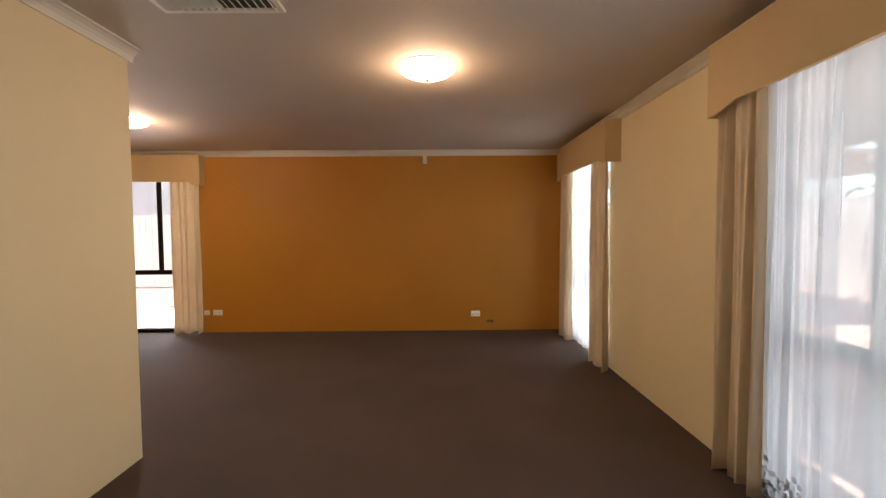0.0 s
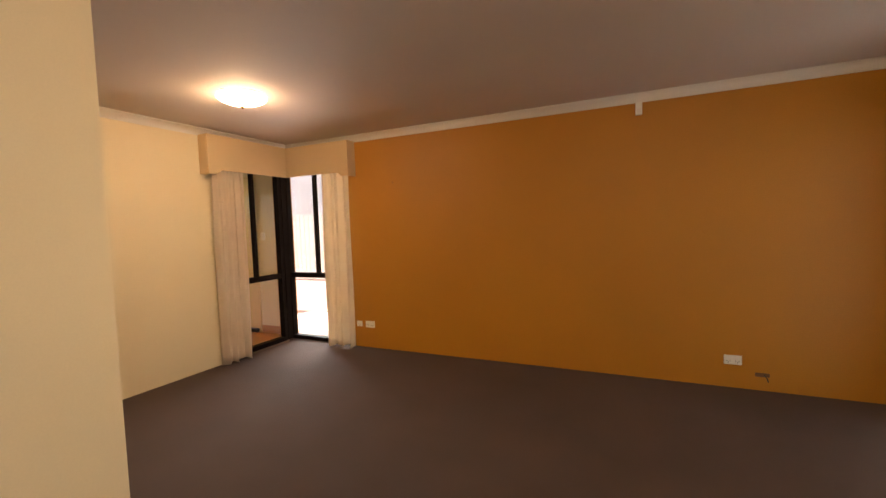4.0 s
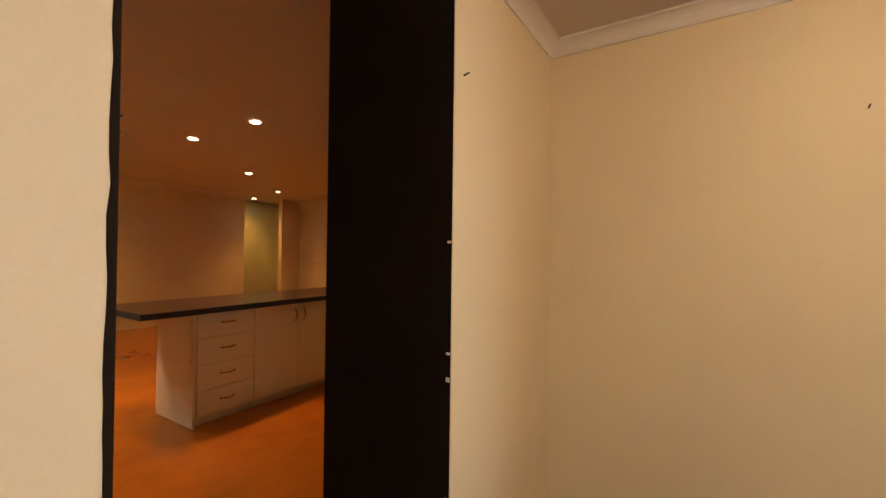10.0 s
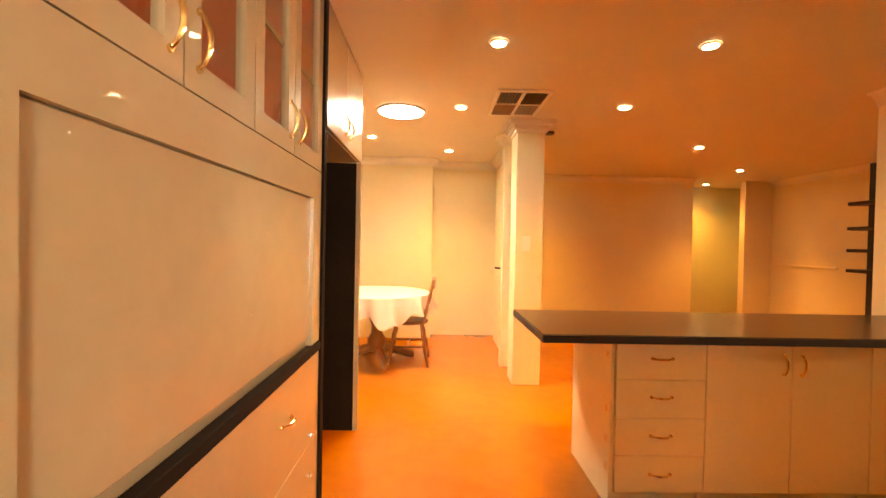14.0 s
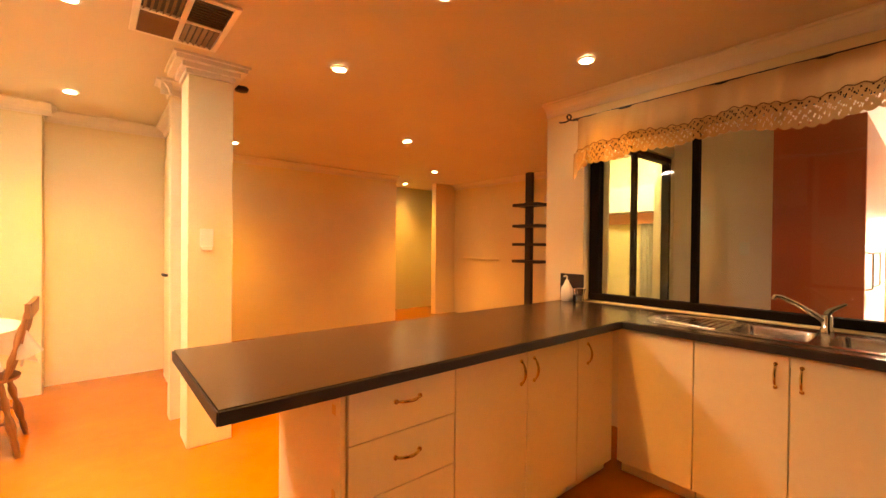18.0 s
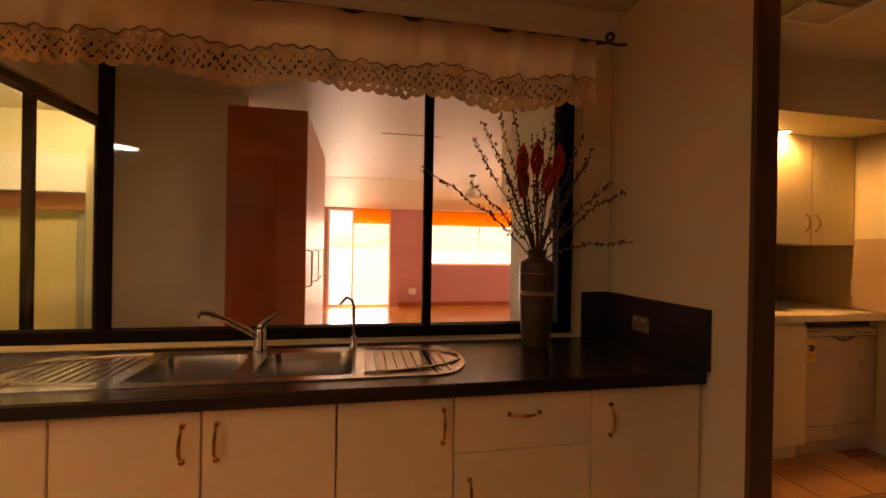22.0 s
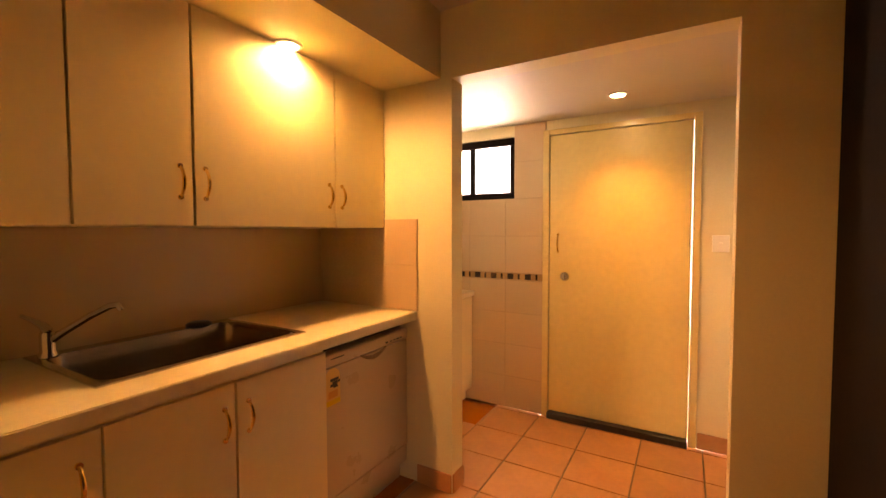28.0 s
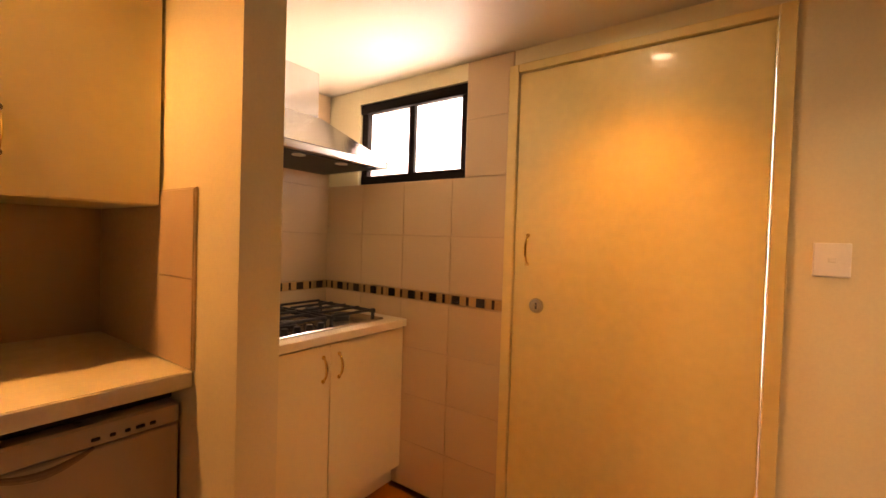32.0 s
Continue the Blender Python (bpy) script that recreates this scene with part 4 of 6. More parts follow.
def cabinet(name, label, x0, x1, y0, y1, z0, z1, fronts, face, mat=None, kick=True, category="cabinet", group="", drawers=False, carcass_top=None):
    """A cupboard carcass with fronts. face: (0, 1) looks along +y, (1, 0) along +x, (-1, 0) along -x.
    fronts: rows (a0, a1, za, zb, handle place along, handle height, handle run)."""
    mat = mat or CABINET
    t = thing(name, (x0 + x1) / 2, (y0 + y1) / 2, 0, label, category, group)
    ox, oy = (x0 + x1) / 2, (y0 + y1) / 2

    def bar(nm, a, b, c, d, e, f, m, par, bev=0.0):
        return part(nm, bx(a - ox, b - oy, c, d - ox, e - oy, f, bev=bev), m, par)

    th = 0.018
    if face == (0, 1):
        bar("body", x0, y0, z0, x1, y1 - th - 0.002, z1, mat, t)
    elif face == (1, 0) and carcass_top:
        bar("body", x0, y0, z0, x1 - th - 0.002, y1, carcass_top, mat, t)
        bar("front_rail", x1 - th - 0.02, y0, z1 - 0.06, x1 - th - 0.002, y1, z1, mat, t)
    elif face == (1, 0):
        bar("body", x0, y0, z0, x1 - th - 0.002, y1, z1, mat, t)
    else:
        bar("body", x0 + th + 0.002, y0, z0, x1, y1, z1, mat, t)
    if kick:
        if face == (0, 1):
            bar("kickboard", x0 + 0.002, y0, 0.001, x1 - 0.002, y1 - 0.055, z0 - 0.001, mat, t)
        elif face == (1, 0):
            bar("kickboard", x0, y0 + 0.002, 0.001, x1 - 0.055, y1 - 0.002, z0 - 0.001, mat, t)
        else:
            bar("kickboard", x0 + 0.055, y0 + 0.002, 0.001, x1, y1 - 0.002, z0 - 0.001, mat, t)
    g = 0.0014
    for a0, a1, za, zb, ha, hz, run in fronts:
        nm = "drawer" if drawers else "door"
        if face == (0, 1):
            f = bar(nm, a0 + g, y1 - th, za + g, a1 - g, y1, zb - g, mat, t, 0.002)
        elif face == (1, 0):
            f = bar(nm, x1 - th, a0 + g, za + g, x1, a1 - g, zb - g, mat, t, 0.002)
        else:
            f = bar(nm, x0, a0 + g, za + g, x0 + th, a1 - g, zb - g, mat, t, 0.002)
        if ha is not None:
            if face == (0, 1):
                p, along = (ha - ox, y1 - oy, hz), (1, 0, 0)
            elif face == (1, 0):
                p, along = (x1 - ox, ha - oy, hz), (0, 1, 0)
            else:
                p, along = (x0 - ox, ha - oy, hz), (0, 1, 0)
            bow(f, p, (0, 0, 1) if run == "v" else along, (*face, 0))
    return t


BT, CT = 0.862, 0.825          # benchtop and cabinet heights
YF, XF = 0.09, -5.17           # fronts of the peninsula and of the sink run
# peninsula
cabinet("drawer_unit", "cream laminate drawer unit with four drawers", -3.97, -3.515, -0.45, YF, 0.075, CT,
        [(-3.97, -3.525, 0.635, CT, -3.75, 0.74, "h"), (-3.97, -3.525, 0.445, 0.635, -3.75, 0.55, "h"), (-3.97, -3.525, 0.26, 0.445, -3.75, 0.36, "h"), (-3.97, -3.525, 0.075, 0.26, -3.75, 0.17, "h")],
        (0, 1), drawers=True, category="drawers")
cabinet("base_cabinet", "cream laminate two-door base cabinet under the peninsula", -4.80, -3.972, -0.45, YF, 0.075, CT,
        [(-4.40, -3.972, 0.075, CT, -4.355, 0.715, "v"), (-4.80, -4.40, 0.075, CT, -4.445, 0.715, "v")], (0, 1), group="kitchen base cabinets")
cabinet("corner_cabinet", "cream laminate corner base cabinet", -5.17, -4.802, -0.45, YF, 0.075, CT,
        [(-5.15, -4.802, 0.075, CT, -4.89, 0.715, "v")], (0, 1), group="kitchen base cabinets")
struct("end_panel", bx(-3.513, -0.45, 0.004, -3.497, YF, CT), CABINET, "cream laminate end panel of the peninsula", "panel")
# brass hinges of the end panel
for z in (0.19, 0.33, 0.48, 0.75):
    t = thing("hinge_mark", -3.496, 0.05, z, "small brown scuff on the end panel", "scuff")
    part("scuff", bx(0, -0.012, -0.016, 0.0015, 0.012, 0.016), LABELM, t)
# sink run
for y0, y1, hs in ((0.11, 0.492, None), (0.494, 0.861, 0.815), (0.863, 1.228, 0.903), (1.230, 1.586, 1.552)):
    cabinet("base_cabinet", "cream laminate base cabinet door under the sink", -5.73, XF, y0, y1, 0.075, CT,
            [(y0, y1, 0.075, CT, hs, 0.725, "v")], (1, 0), group="kitchen base cabinets", carcass_top=0.64)
cabinet("drawer_unit", "cream laminate drawer above a base cabinet door", -5.73, XF, 1.588, 2.06, 0.075, CT,
        [(1.588, 2.06, 0.635, CT, 1.82, 0.75, "h"), (1.588, 2.06, 0.075, 0.635, 1.64, 0.50, "v")], (1, 0), drawers=True, category="drawers")
cabinet("base_cabinet", "cream laminate base cabinet door at the wall", -5.73, XF, 2.062, 2.485, 0.075, CT,
        [(2.062, 2.485, 0.075, CT, 2.13, 0.71, "v")], (1, 0), group="kitchen base cabinets")

# one L-shaped top, cut out for the sink
t = thing("benchtop", -4.4, -0.2, CT, "dark speckled laminate L-shaped benchtop with a black edge", "benchtop")
for a in ((-5.74, -0.60, -3.15, 0.14), (-5.74, 0.14, -5.15, 0.30), (-5.74, 0.30, -5.60, 1.56), (-5.25, 0.30, -5.15, 1.56), (-5.74, 1.56, -5.15, 2.488)):
    part("top_panel", bx(a[0] + 4.4, a[1] + 0.2, 0.0, a[2] + 4.4, a[3] + 0.2, BT - CT), BENCHTOP, t)
part("edge_strip", bx(-5.146 + 4.4, 0.1405 + 0.2, -0.004, -3.149 + 4.4, 0.146 + 0.2, BT - CT - 0.003, bev=0.002), BENCHEDGE, t, "black rounded edge strip")
part("edge_strip", bx(-3.1495 + 4.4, -0.60 + 0.2, -0.004, -3.144 + 4.4, 0.146 + 0.2, BT - CT - 0.003, bev=0.002), BENCHEDGE, t, "black rounded edge strip")
part("edge_strip", bx(-5.1495 + 4.4, 0.147 + 0.2, -0.004, -5.144 + 4.4, 2.485 + 0.2, BT - CT - 0.003, bev=0.002), BENCHEDGE, t, "black rounded edge strip")

# splashbacks
struct("splashback_1", bx(-5.749, 2.475, BT + 0.001, -5.135, 2.4935, 1.08, bev=0.002), BENCHEDGE, "black laminate splashback on the wall end", "splashback")
struct("splashback_2", bx(-5.7485, 2.345, BT + 0.001, -5.735, 2.474, 1.08, bev=0.002), BENCHEDGE, "black laminate splashback beside the window", "splashback")
struct("splashback_3", bx(-5.7485, -0.66, BT + 0.001, -5.735, -0.46, 1.06, bev=0.002), BENCHEDGE, "black laminate splashback beside the window", "splashback")
socket(-5.48, 2.475, 0.97, 0, w=0.10, h=0.065, label="aged brown double power point on the black splashback", mat=AGEDPL)


def bowl(bm, x0, y0, x1, y1, z, deep, r=0.05):
    """An open basin with rounded corners."""
    def ring(inset, zz, rr):
        pts = []
        for cx, cy, a0 in ((x1 - rr - inset, y1 - rr - inset, 0), (x0 + rr + inset, y1 - rr - inset, 90), (x0 + rr + inset, y0 + rr + inset, 180), (x1 - rr - inset, y0 + rr + inset, 270)):
            for k in range(5):
                a = radians(a0 + k * 22.5)
                pts.append(bm.verts.new((cx + rr * math.cos(a), cy + rr * math.sin(a), zz)))
        return pts
    rs = [ring(0, z, r), ring(0.006, z - 0.02, r), ring(0.012, z - deep + 0.02, r), ring(0.035, z - deep, r)]
    for a, b in zip(rs, rs[1:]):
        for k in range(20):
            bm.faces.new((a[k], a[(k + 1) % 20], b[(k + 1) % 20], b[k]))
    bm.faces.new(rs[-1])


def round_plate(bm, x0, y0, x1, y1, z0, z1, r, holes=()):
    """A thin plate with rounded corners, as a rim of strips round the holes (rows along y)."""
    ys = [y0] + [v for h in holes for v in h[:2]] + [y1]
    segs = list(zip(ys[::2], ys[1::2]))
    for a, b in segs:
        box(bm, x0, a, z0, x1, b, z1, bev=0.0)
    for h0, h1, hx0, hx1 in holes:
        box(bm, x0, h0, z0, hx0, h1, z1)
        box(bm, hx1, h0, z0, x1, h1, z1)


t = thing("kitchen_sink", -5.42, 0.93, BT, "stainless steel double-bowl sink with two ribbed drainers", "sink")
bm = B()
round_plate(bm, -0.235, -0.62, 0.185, 0.62, 0.0012, 0.005, 0.05, [(-0.33, 0.0 - 0.03, -0.165, 0.145), (0.03, 0.34, -0.165, 0.145)])
part("rim", bm, STEEL, t)
for s in (-1, 1):
    bm = B()
    lathe(bm, [(0.205, 0.0012), (0.205, 0.005)], 0, 0, 40)
    for v in bm.verts:
        v.co.y = v.co.y * 0.62 if v.co.y * s > 0 else v.co.y * 0.1
    part("drainer_end", bm, STEEL, t, at=(-0.025, s * 0.622, 0))
bm = B()
bowl(bm, -0.165, -0.33, 0.145, -0.03, 0.004, 0.17)
part("bowl", bm, STEEL, t, smooth=True)
bm = B()
bowl(bm, -0.165, 0.03, 0.145, 0.34, 0.004, 0.17)
part("bowl", bm, STEEL, t, smooth=True)
for s in (-1, 1):
    for i in range(9):
        yy = s * (0.39 + i * 0.035)
        part("drainer_rib", bx(-0.16, yy - 0.006, 0.0052, 0.13, yy + 0.006, 0.009, bev=0.002), STEEL, t)
    ring = [(0.168 * math.cos(a * math.pi / 20) - 0.025, s * (0.38 + 0.355 * math.sin(a * math.pi / 20)), 0.007) for a in range(21)]
    part("drainer_bead", tube(B(), ring, 0.006, 6), STEEL, t, smooth=True)
for y in (-0.18, 0.185):
    part("waste", lathe(B(), [(0.03, -0.1655), (0.036, -0.164), (0.034, -0.161), (0.01, -0.1625)], -0.01, y, 20), CHROME, t, "chrome basket waste", smooth=True)


def mixer(x, y, z, swing, label):
    t = thing("mixer_tap", x, y, z, label, "tap", rz=swing)
    part("base", lathe(B(), [(0.027, 0), (0.027, 0.012), (0.022, 0.02), (0.022, 0.075), (0.019, 0.085)], seg=20), CHROME, t, smooth=True)
    part("spout", tube(B(), [(0, 0, 0.05), (0.05, 0, 0.085), (0.13, 0, 0.135), (0.19, 0, 0.165), (0.215, 0, 0.168), (0.225, 0, 0.15)], [0.014, 0.013, 0.012, 0.011, 0.011, 0.010], 12), CHROME, t, smooth=True)
    part("lever", tube(B(), [(0, 0, 0.085), (-0.012, 0, 0.105), (-0.045, 0, 0.125), (-0.075, 0, 0.14)], [0.016, 0.013, 0.009, 0.007], 10), CHROME, t, smooth=True)
    return t


mixer(-5.63, 0.915, BT + 0.006, -55, "chrome mixer tap with a long swivel spout")
# filter tap
t = thing("filter_tap", -5.62, 1.27, BT + 0.006, "slim chrome filter tap with a hooked spout", "tap")
part("base", lathe(B(), [(0.016, 0), (0.016, 0.01), (0.010, 0.018), (0.010, 0.05)], seg=16), CHROME, t, smooth=True)
part("spout", tube(B(), [(0, 0, 0.04), (0, 0, 0.17), (0.01, -0.01, 0.20), (0.04, -0.03, 0.21), (0.07, -0.05, 0.19)], 0.006, 10), CHROME, t, smooth=True)

# window over the sink
glazed("window_5", "y", -5.87, -0.475, 2.34, 0.866, 2.10, None, [0.252, 1.605], "wide dark aluminium window over the sink, clear glass", jamb=0.075)


def valance(x, y0, y1, ztop):
    t = thing("lace_valance", x, (y0 + y1) / 2, ztop, "cream gathered cloth valance with a lace edge on an iron rod", "valance")
    hw = (y1 - y0) / 2
    rnd = random.Random(12)
    n = 420
    bm = B()
    rows = []
    waves = [(rnd.uniform(14, 95), rnd.uniform(0, 6.3), rnd.uniform(0.3, 1)) for _ in range(6)] + [(rnd.uniform(120, 330), rnd.uniform(0, 6.3), rnd.uniform(0.25, 0.6)) for _ in range(5)]
    def fold(u, v):
        s = sum(w * math.sin(f * u + p + v) for f, p, w in waves)
        return 0.010 * s * (0.45 + 0.55 * v)
    drop = lambda u: 0.155 + 0.010 * math.sin(9 * u + 1) + (0.05 * max(0, 1 - u / 0.04)) + 0.012 * math.sin(31 * u)
    for j in range(9):
        v = j / 8
        rows.append([bm.verts.new((fold(i / n, v) + 0.012, -hw + 2 * hw * i / n, 0.02 - (drop(i / n) + 0.02) * v)) for i in range(n + 1)])
    for a, b in zip(rows, rows[1:]):
        for i in range(n):
            bm.faces.new((a[i], a[i + 1], b[i + 1], b[i]))
    o = part("heading_cloth", bm, LACE, t, "cream sheer heading cloth", smooth=True)
    # lace band: scalloped strip pierced with rows of small holes
    bm = B()
    m = 760
    deep = 15
    lace = []
    for j in range(deep + 1):
        v = j / deep
        row = []
        for i in range(m + 1):
            u = i / m
            sc = 0.015 * abs(math.sin(math.pi * u * 52 + 0.8 * math.sin(11 * u))) ** 0.7 + 0.012 * math.sin(17 * u)
            row.append(bm.verts.new((fold(u, 1.0) + 0.014 + 0.004 * v, -hw + 2 * hw * u, -drop(u) - (0.112 + sc) * v)))
        lace.append(row)
    for j, (a, b) in enumerate(zip(lace, lace[1:])):
        for i in range(m):
            motif = math.sin(i * 0.62) * math.sin(j * 1.25 + 0.4) + 0.55 * math.sin(i * 1.71 + j * 2.1)
            if 0 < j < deep - 2 and motif > 0.66:
                continue
            bm.faces.new((a[i], a[i + 1], b[i + 1], b[i]))
    part("lace_band", bm, LACEBAND, t, "tan openwork lace band with a scalloped edge", smooth=True)
    # dark cord along the seam, in short waves
    cord = [(fold(k / 300, 1.0) + 0.019, -hw + 2 * hw * k / 300, -drop(k / 300) + 0.006 * math.sin(k * 0.9) + 0.004 * math.sin(k * 0.37)) for k in range(301)]
    part("seam_cord", tube(B(), cord, 0.0032, 6), CORD, t, "brown wavy cord along the seam")
    # tail of cloth that hangs lower at the end of the rod
    bm = B()
    tail = []
    for j in range(9):
        v = j / 8
        tail.append([bm.verts.new((0.02 + 0.008 * math.sin(9 * k / 8 + v), -hw - 0.02 + 0.10 * k / 8 * (1 - 0.5 * v), -0.22 - 0.19 * v * (1 - 0.4 * k / 8))) for k in range(9)])
    for a, b in zip(tail, tail[1:]):
        for i in range(8):
            bm.faces.new((a[i], a[i + 1], b[i + 1], b[i]))
    part("tail", bm, LACE, t, smooth=True)
    part("rod", cyl(B(), (0, -hw - 0.04, 0.022), (0, hw + 0.04, 0.022), 0.008, seg=12), IRON, t, "black iron curtain rod", smooth=True)
    for s in (-1, 1):
        curl = [(0, s * (hw + 0.04 + 0.05 * (1 - math.cos(a * 0.32)) * 0 + 0.004 * a + 0.032 * math.sin(a * 0.36)), 0.022 + 0.030 * (1 - math.cos(a * 0.36)) * (1 - a / 34)) for a in range(22)]
        part("scroll_finial", tube(B(), curl, 0.006, 8), IRON, t, "black scrolled finial", smooth=True)
        part("bracket", cyl(B(), (0, s * (hw + 0.02), 0.022), (-0.25, s * (hw + 0.02), 0.022), 0.006, seg=10), IRON, t)
    return t


valance(-5.50, -0.37, 2.24, 2.135)


def vase_of_twigs(x, y, z):
    t = thing("flower_vase", x, y, z, "tall brown banded pottery vase with dried twigs and red flowers", "vase")
    part("vase_body", lathe(B(), [(0.055, 0), (0.062, 0.01), (0.072, 0.12), (0.078, 0.25), (0.080, 0.34), (0.078, 0.375), (0.060, 0.385), (0.042, 0.395), (0.040, 0.42), (0.048, 0.432), (0.044, 0.434), (0.030, 0.40)], seg=28), VASEM, t, smooth=True)
    for zz in (0.235, 0.245, 0.33):
        part("band", lathe(B(), [(0.0775, zz - 0.004), (0.0815, zz), (0.0775, zz + 0.004)], seg=28), MOSAIC_T, t, "paler glazed band", smooth=True)
    rnd = random.Random(21)
    for k in range(19):
        a = rnd.uniform(0, 6.283)
        ln = rnd.uniform(0.50, 0.78)
        tilt = rnd.uniform(0.12, 0.85)
        if k in (0, 1):
            a, ln, tilt = (1.5, 0.62, 1.25) if k == 0 else (4.6, 0.72, 0.85)
        d = Vector((math.cos(a) * math.sin(tilt) * 0.6, math.sin(a) * math.sin(tilt), math.cos(tilt))).normalized()
        pts = [Vector((0, 0, 0.40)) + d * (ln * i / 7) + Vector((0, 0, -0.10 * tilt * (i / 7) ** 2)) + Vector((rnd.uniform(-1, 1), rnd.uniform(-1, 1), rnd.uniform(-1, 1))) * 0.008 for i in range(8)]
        pts[0] = Vector((0, 0, 0.36))
        tw = part("twig", tube(B(), pts, [0.0035 - 0.0003 * i for i in range(8)], 5), TWIG, t)
        bm = B()
        for i in range(2, 8):
            for _ in range(9):
                q = pts[i - 1].lerp(pts[i], rnd.random()) + Vector((rnd.uniform(-1, 1), rnd.uniform(-1, 1), rnd.uniform(-1, 1))) * 0.011
                bmesh.ops.create_icosphere(bm, subdivisions=1, radius=rnd.uniform(0.0032, 0.0058), matrix=Matrix.Translation(q) @ Matrix.Diagonal((1, 1, 1.5, 1)))
        part("buds", bm, TWIG, tw)["kind"] = "stuff"
    for k, (dx, dy, zz) in enumerate(((0.02, -0.085, 0.83), (-0.02, 0.0, 0.86), (0.03, 0.085, 0.84), (0.03, 0.035, 0.76), (-0.03, -0.06, 0.75))):
        st = part("flower_stem", tube(B(), [(0, 0, 0.38), (dx * 0.5, dy * 0.5, 0.52), (dx, dy, zz - 0.04)], 0.004, 6), TWIG, t)
        bm = B()
        for i in range(70):
            v = i / 70
            a = i * 2.4
            r = 0.024 * math.sin(math.pi * min(1, v * 0.9 + 0.12))
            q = Vector((dx + r * math.cos(a), dy + r * math.sin(a), zz - 0.07 + 0.14 * v))
            m = Matrix.Translation(q) @ Euler((0.5 * math.sin(a), 0.5 * math.cos(a), a)).to_matrix().to_4x4() @ Matrix.Diagonal((0.4, 0.4, 1.5, 1))
            bmesh.ops.create_icosphere(bm, subdivisions=1, radius=0.013, matrix=m)
        part("flower_head", bm, REDFLOWER, st, "dried red flower spike")
    return t


vase_of_twigs(-5.61, 2.05, BT).scale = (0.96, 0.96, 0.96)
# soap bottle and little cup at the window corner
t = thing("soap_dispenser", -5.66, -0.55, BT, "white ceramic soap dispenser beside the window", "soap dispenser")
part("bottle", lathe(B(), [(0.035, 0), (0.042, 0.008), (0.045, 0.06), (0.040, 0.10), (0.022, 0.13), (0.016, 0.14), (0.016, 0.155)], seg=24), PLASTIC, t, smooth=True)
part("pump", tube(B(), [(0, 0, 0.15), (0, 0, 0.18), (0.012, 0, 0.188), (0.045, 0, 0.184)], 0.006, 8), PLASTIC, t, smooth=True)
t = thing("small_cup", -5.67, -0.45, BT, "small chrome and white cup beside the soap", "cup")
part("cup_body", lathe(B(), [(0.022, 0), (0.026, 0.004), (0.024, 0.03), (0.034, 0.06), (0.045, 0.10), (0.042, 0.10), (0.030, 0.06)], seg=24), CHROME, t, smooth=True)
part("ear", tube(B(), [(0.04, 0, 0.09), (0.065, 0, 0.085), (0.07, 0, 0.06), (0.045, 0, 0.05)], 0.005, 8), CHROME, t, smooth=True)


# ---------------- tall units by the doorway ----------------
FX = -2.12
bm = bx(FX + 0.002, 1.676, 0, FX + 0.30, 1.712, 2.398)
rnd = random.Random(8)
cols = [[bm.verts.new(v) for v in ((FX - 0.004, 1.671 - rnd.uniform(0, 0.003), z), (FX - 0.004, 1.716 + rnd.uniform(0, 0.004), z), (FX + 0.0015, 1.716, z), (FX + 0.0015, 1.672, z))] for z in [2.398 * k / 70 for k in range(71)]]
for p, q in zip(cols, cols[1:]):
    for k in range(4):
        bm.faces.new((p[k], p[(k + 1) % 4], q[(k + 1) % 4], q[k]))
bm.faces.new(cols[0]), bm.faces.new(cols[-1])
struct("tall_unit_post", bm, BLACKP, "black painted post between the tall units", "post")
t = thing("oven_tower", -1.94, 2.08, 0, "cream painted oven tower with a chipped door above a double oven", "oven cabinet")
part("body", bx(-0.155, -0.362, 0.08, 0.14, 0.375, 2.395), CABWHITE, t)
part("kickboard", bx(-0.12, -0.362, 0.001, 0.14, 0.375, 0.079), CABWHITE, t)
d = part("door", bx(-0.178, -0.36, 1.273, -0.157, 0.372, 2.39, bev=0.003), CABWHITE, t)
part("inset_panel", bx(-0.181, -0.303, 1.326, -0.1785, 0.28, 2.30), CABINET, d, "paler stuck-on panel, torn at the corner")
for k, (za, zb, w) in enumerate(((1.358, 1.374, 0.008), (1.390, 1.424, 0.020), (1.50, 1.508, 0.005))):
    bm = B()
    f = [bm.verts.new(v) for v in ((-0.1816, -0.304, za), (-0.1816, -0.304, zb), (-0.1816, -0.304 + 0.45 * w, zb - 0.3 * (zb - za)), (-0.1816, -0.304 + w, za + 0.25 * (zb - za)))]
    g = [bm.verts.new(v.co + Vector((0.0005, 0, 0))) for v in f]
    bm.faces.new(f), bm.faces.new(g)
    for i in range(4):
        bm.faces.new((f[i], f[(i + 1) % 4], g[(i + 1) % 4], g[i]))
    part("torn_patch", bm, MOSAIC_D, d, "dark torn patch at the panel edge")
o = thing("double_oven", FX, 2.08, 0.585, "white double wall oven with knobs and bar handles", "oven")
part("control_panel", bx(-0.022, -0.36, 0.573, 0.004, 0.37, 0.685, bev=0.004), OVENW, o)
part("clock_display", bx(-0.024, -0.164, 0.612, -0.0222, 0.06, 0.657), BLACKPL, o, "dark clock display")
part("oven_side", bx(-0.020, 0.3705, -0.30, 0.003, 0.374, 0.68), BLACKPL, o, "dark oven side")
for yy in (-0.213, 0.24):
    k = part("knob", B() and cyl(B(), (-0.0225, yy, 0.635), (-0.05, yy, 0.635), 0.025, 0.021, 24), PLASTIC, o, "white control knob", smooth=True)
    part("pointer", bx(-0.054, yy - 0.003, 0.615, -0.0502, yy + 0.003, 0.66), PLASTIC, k)
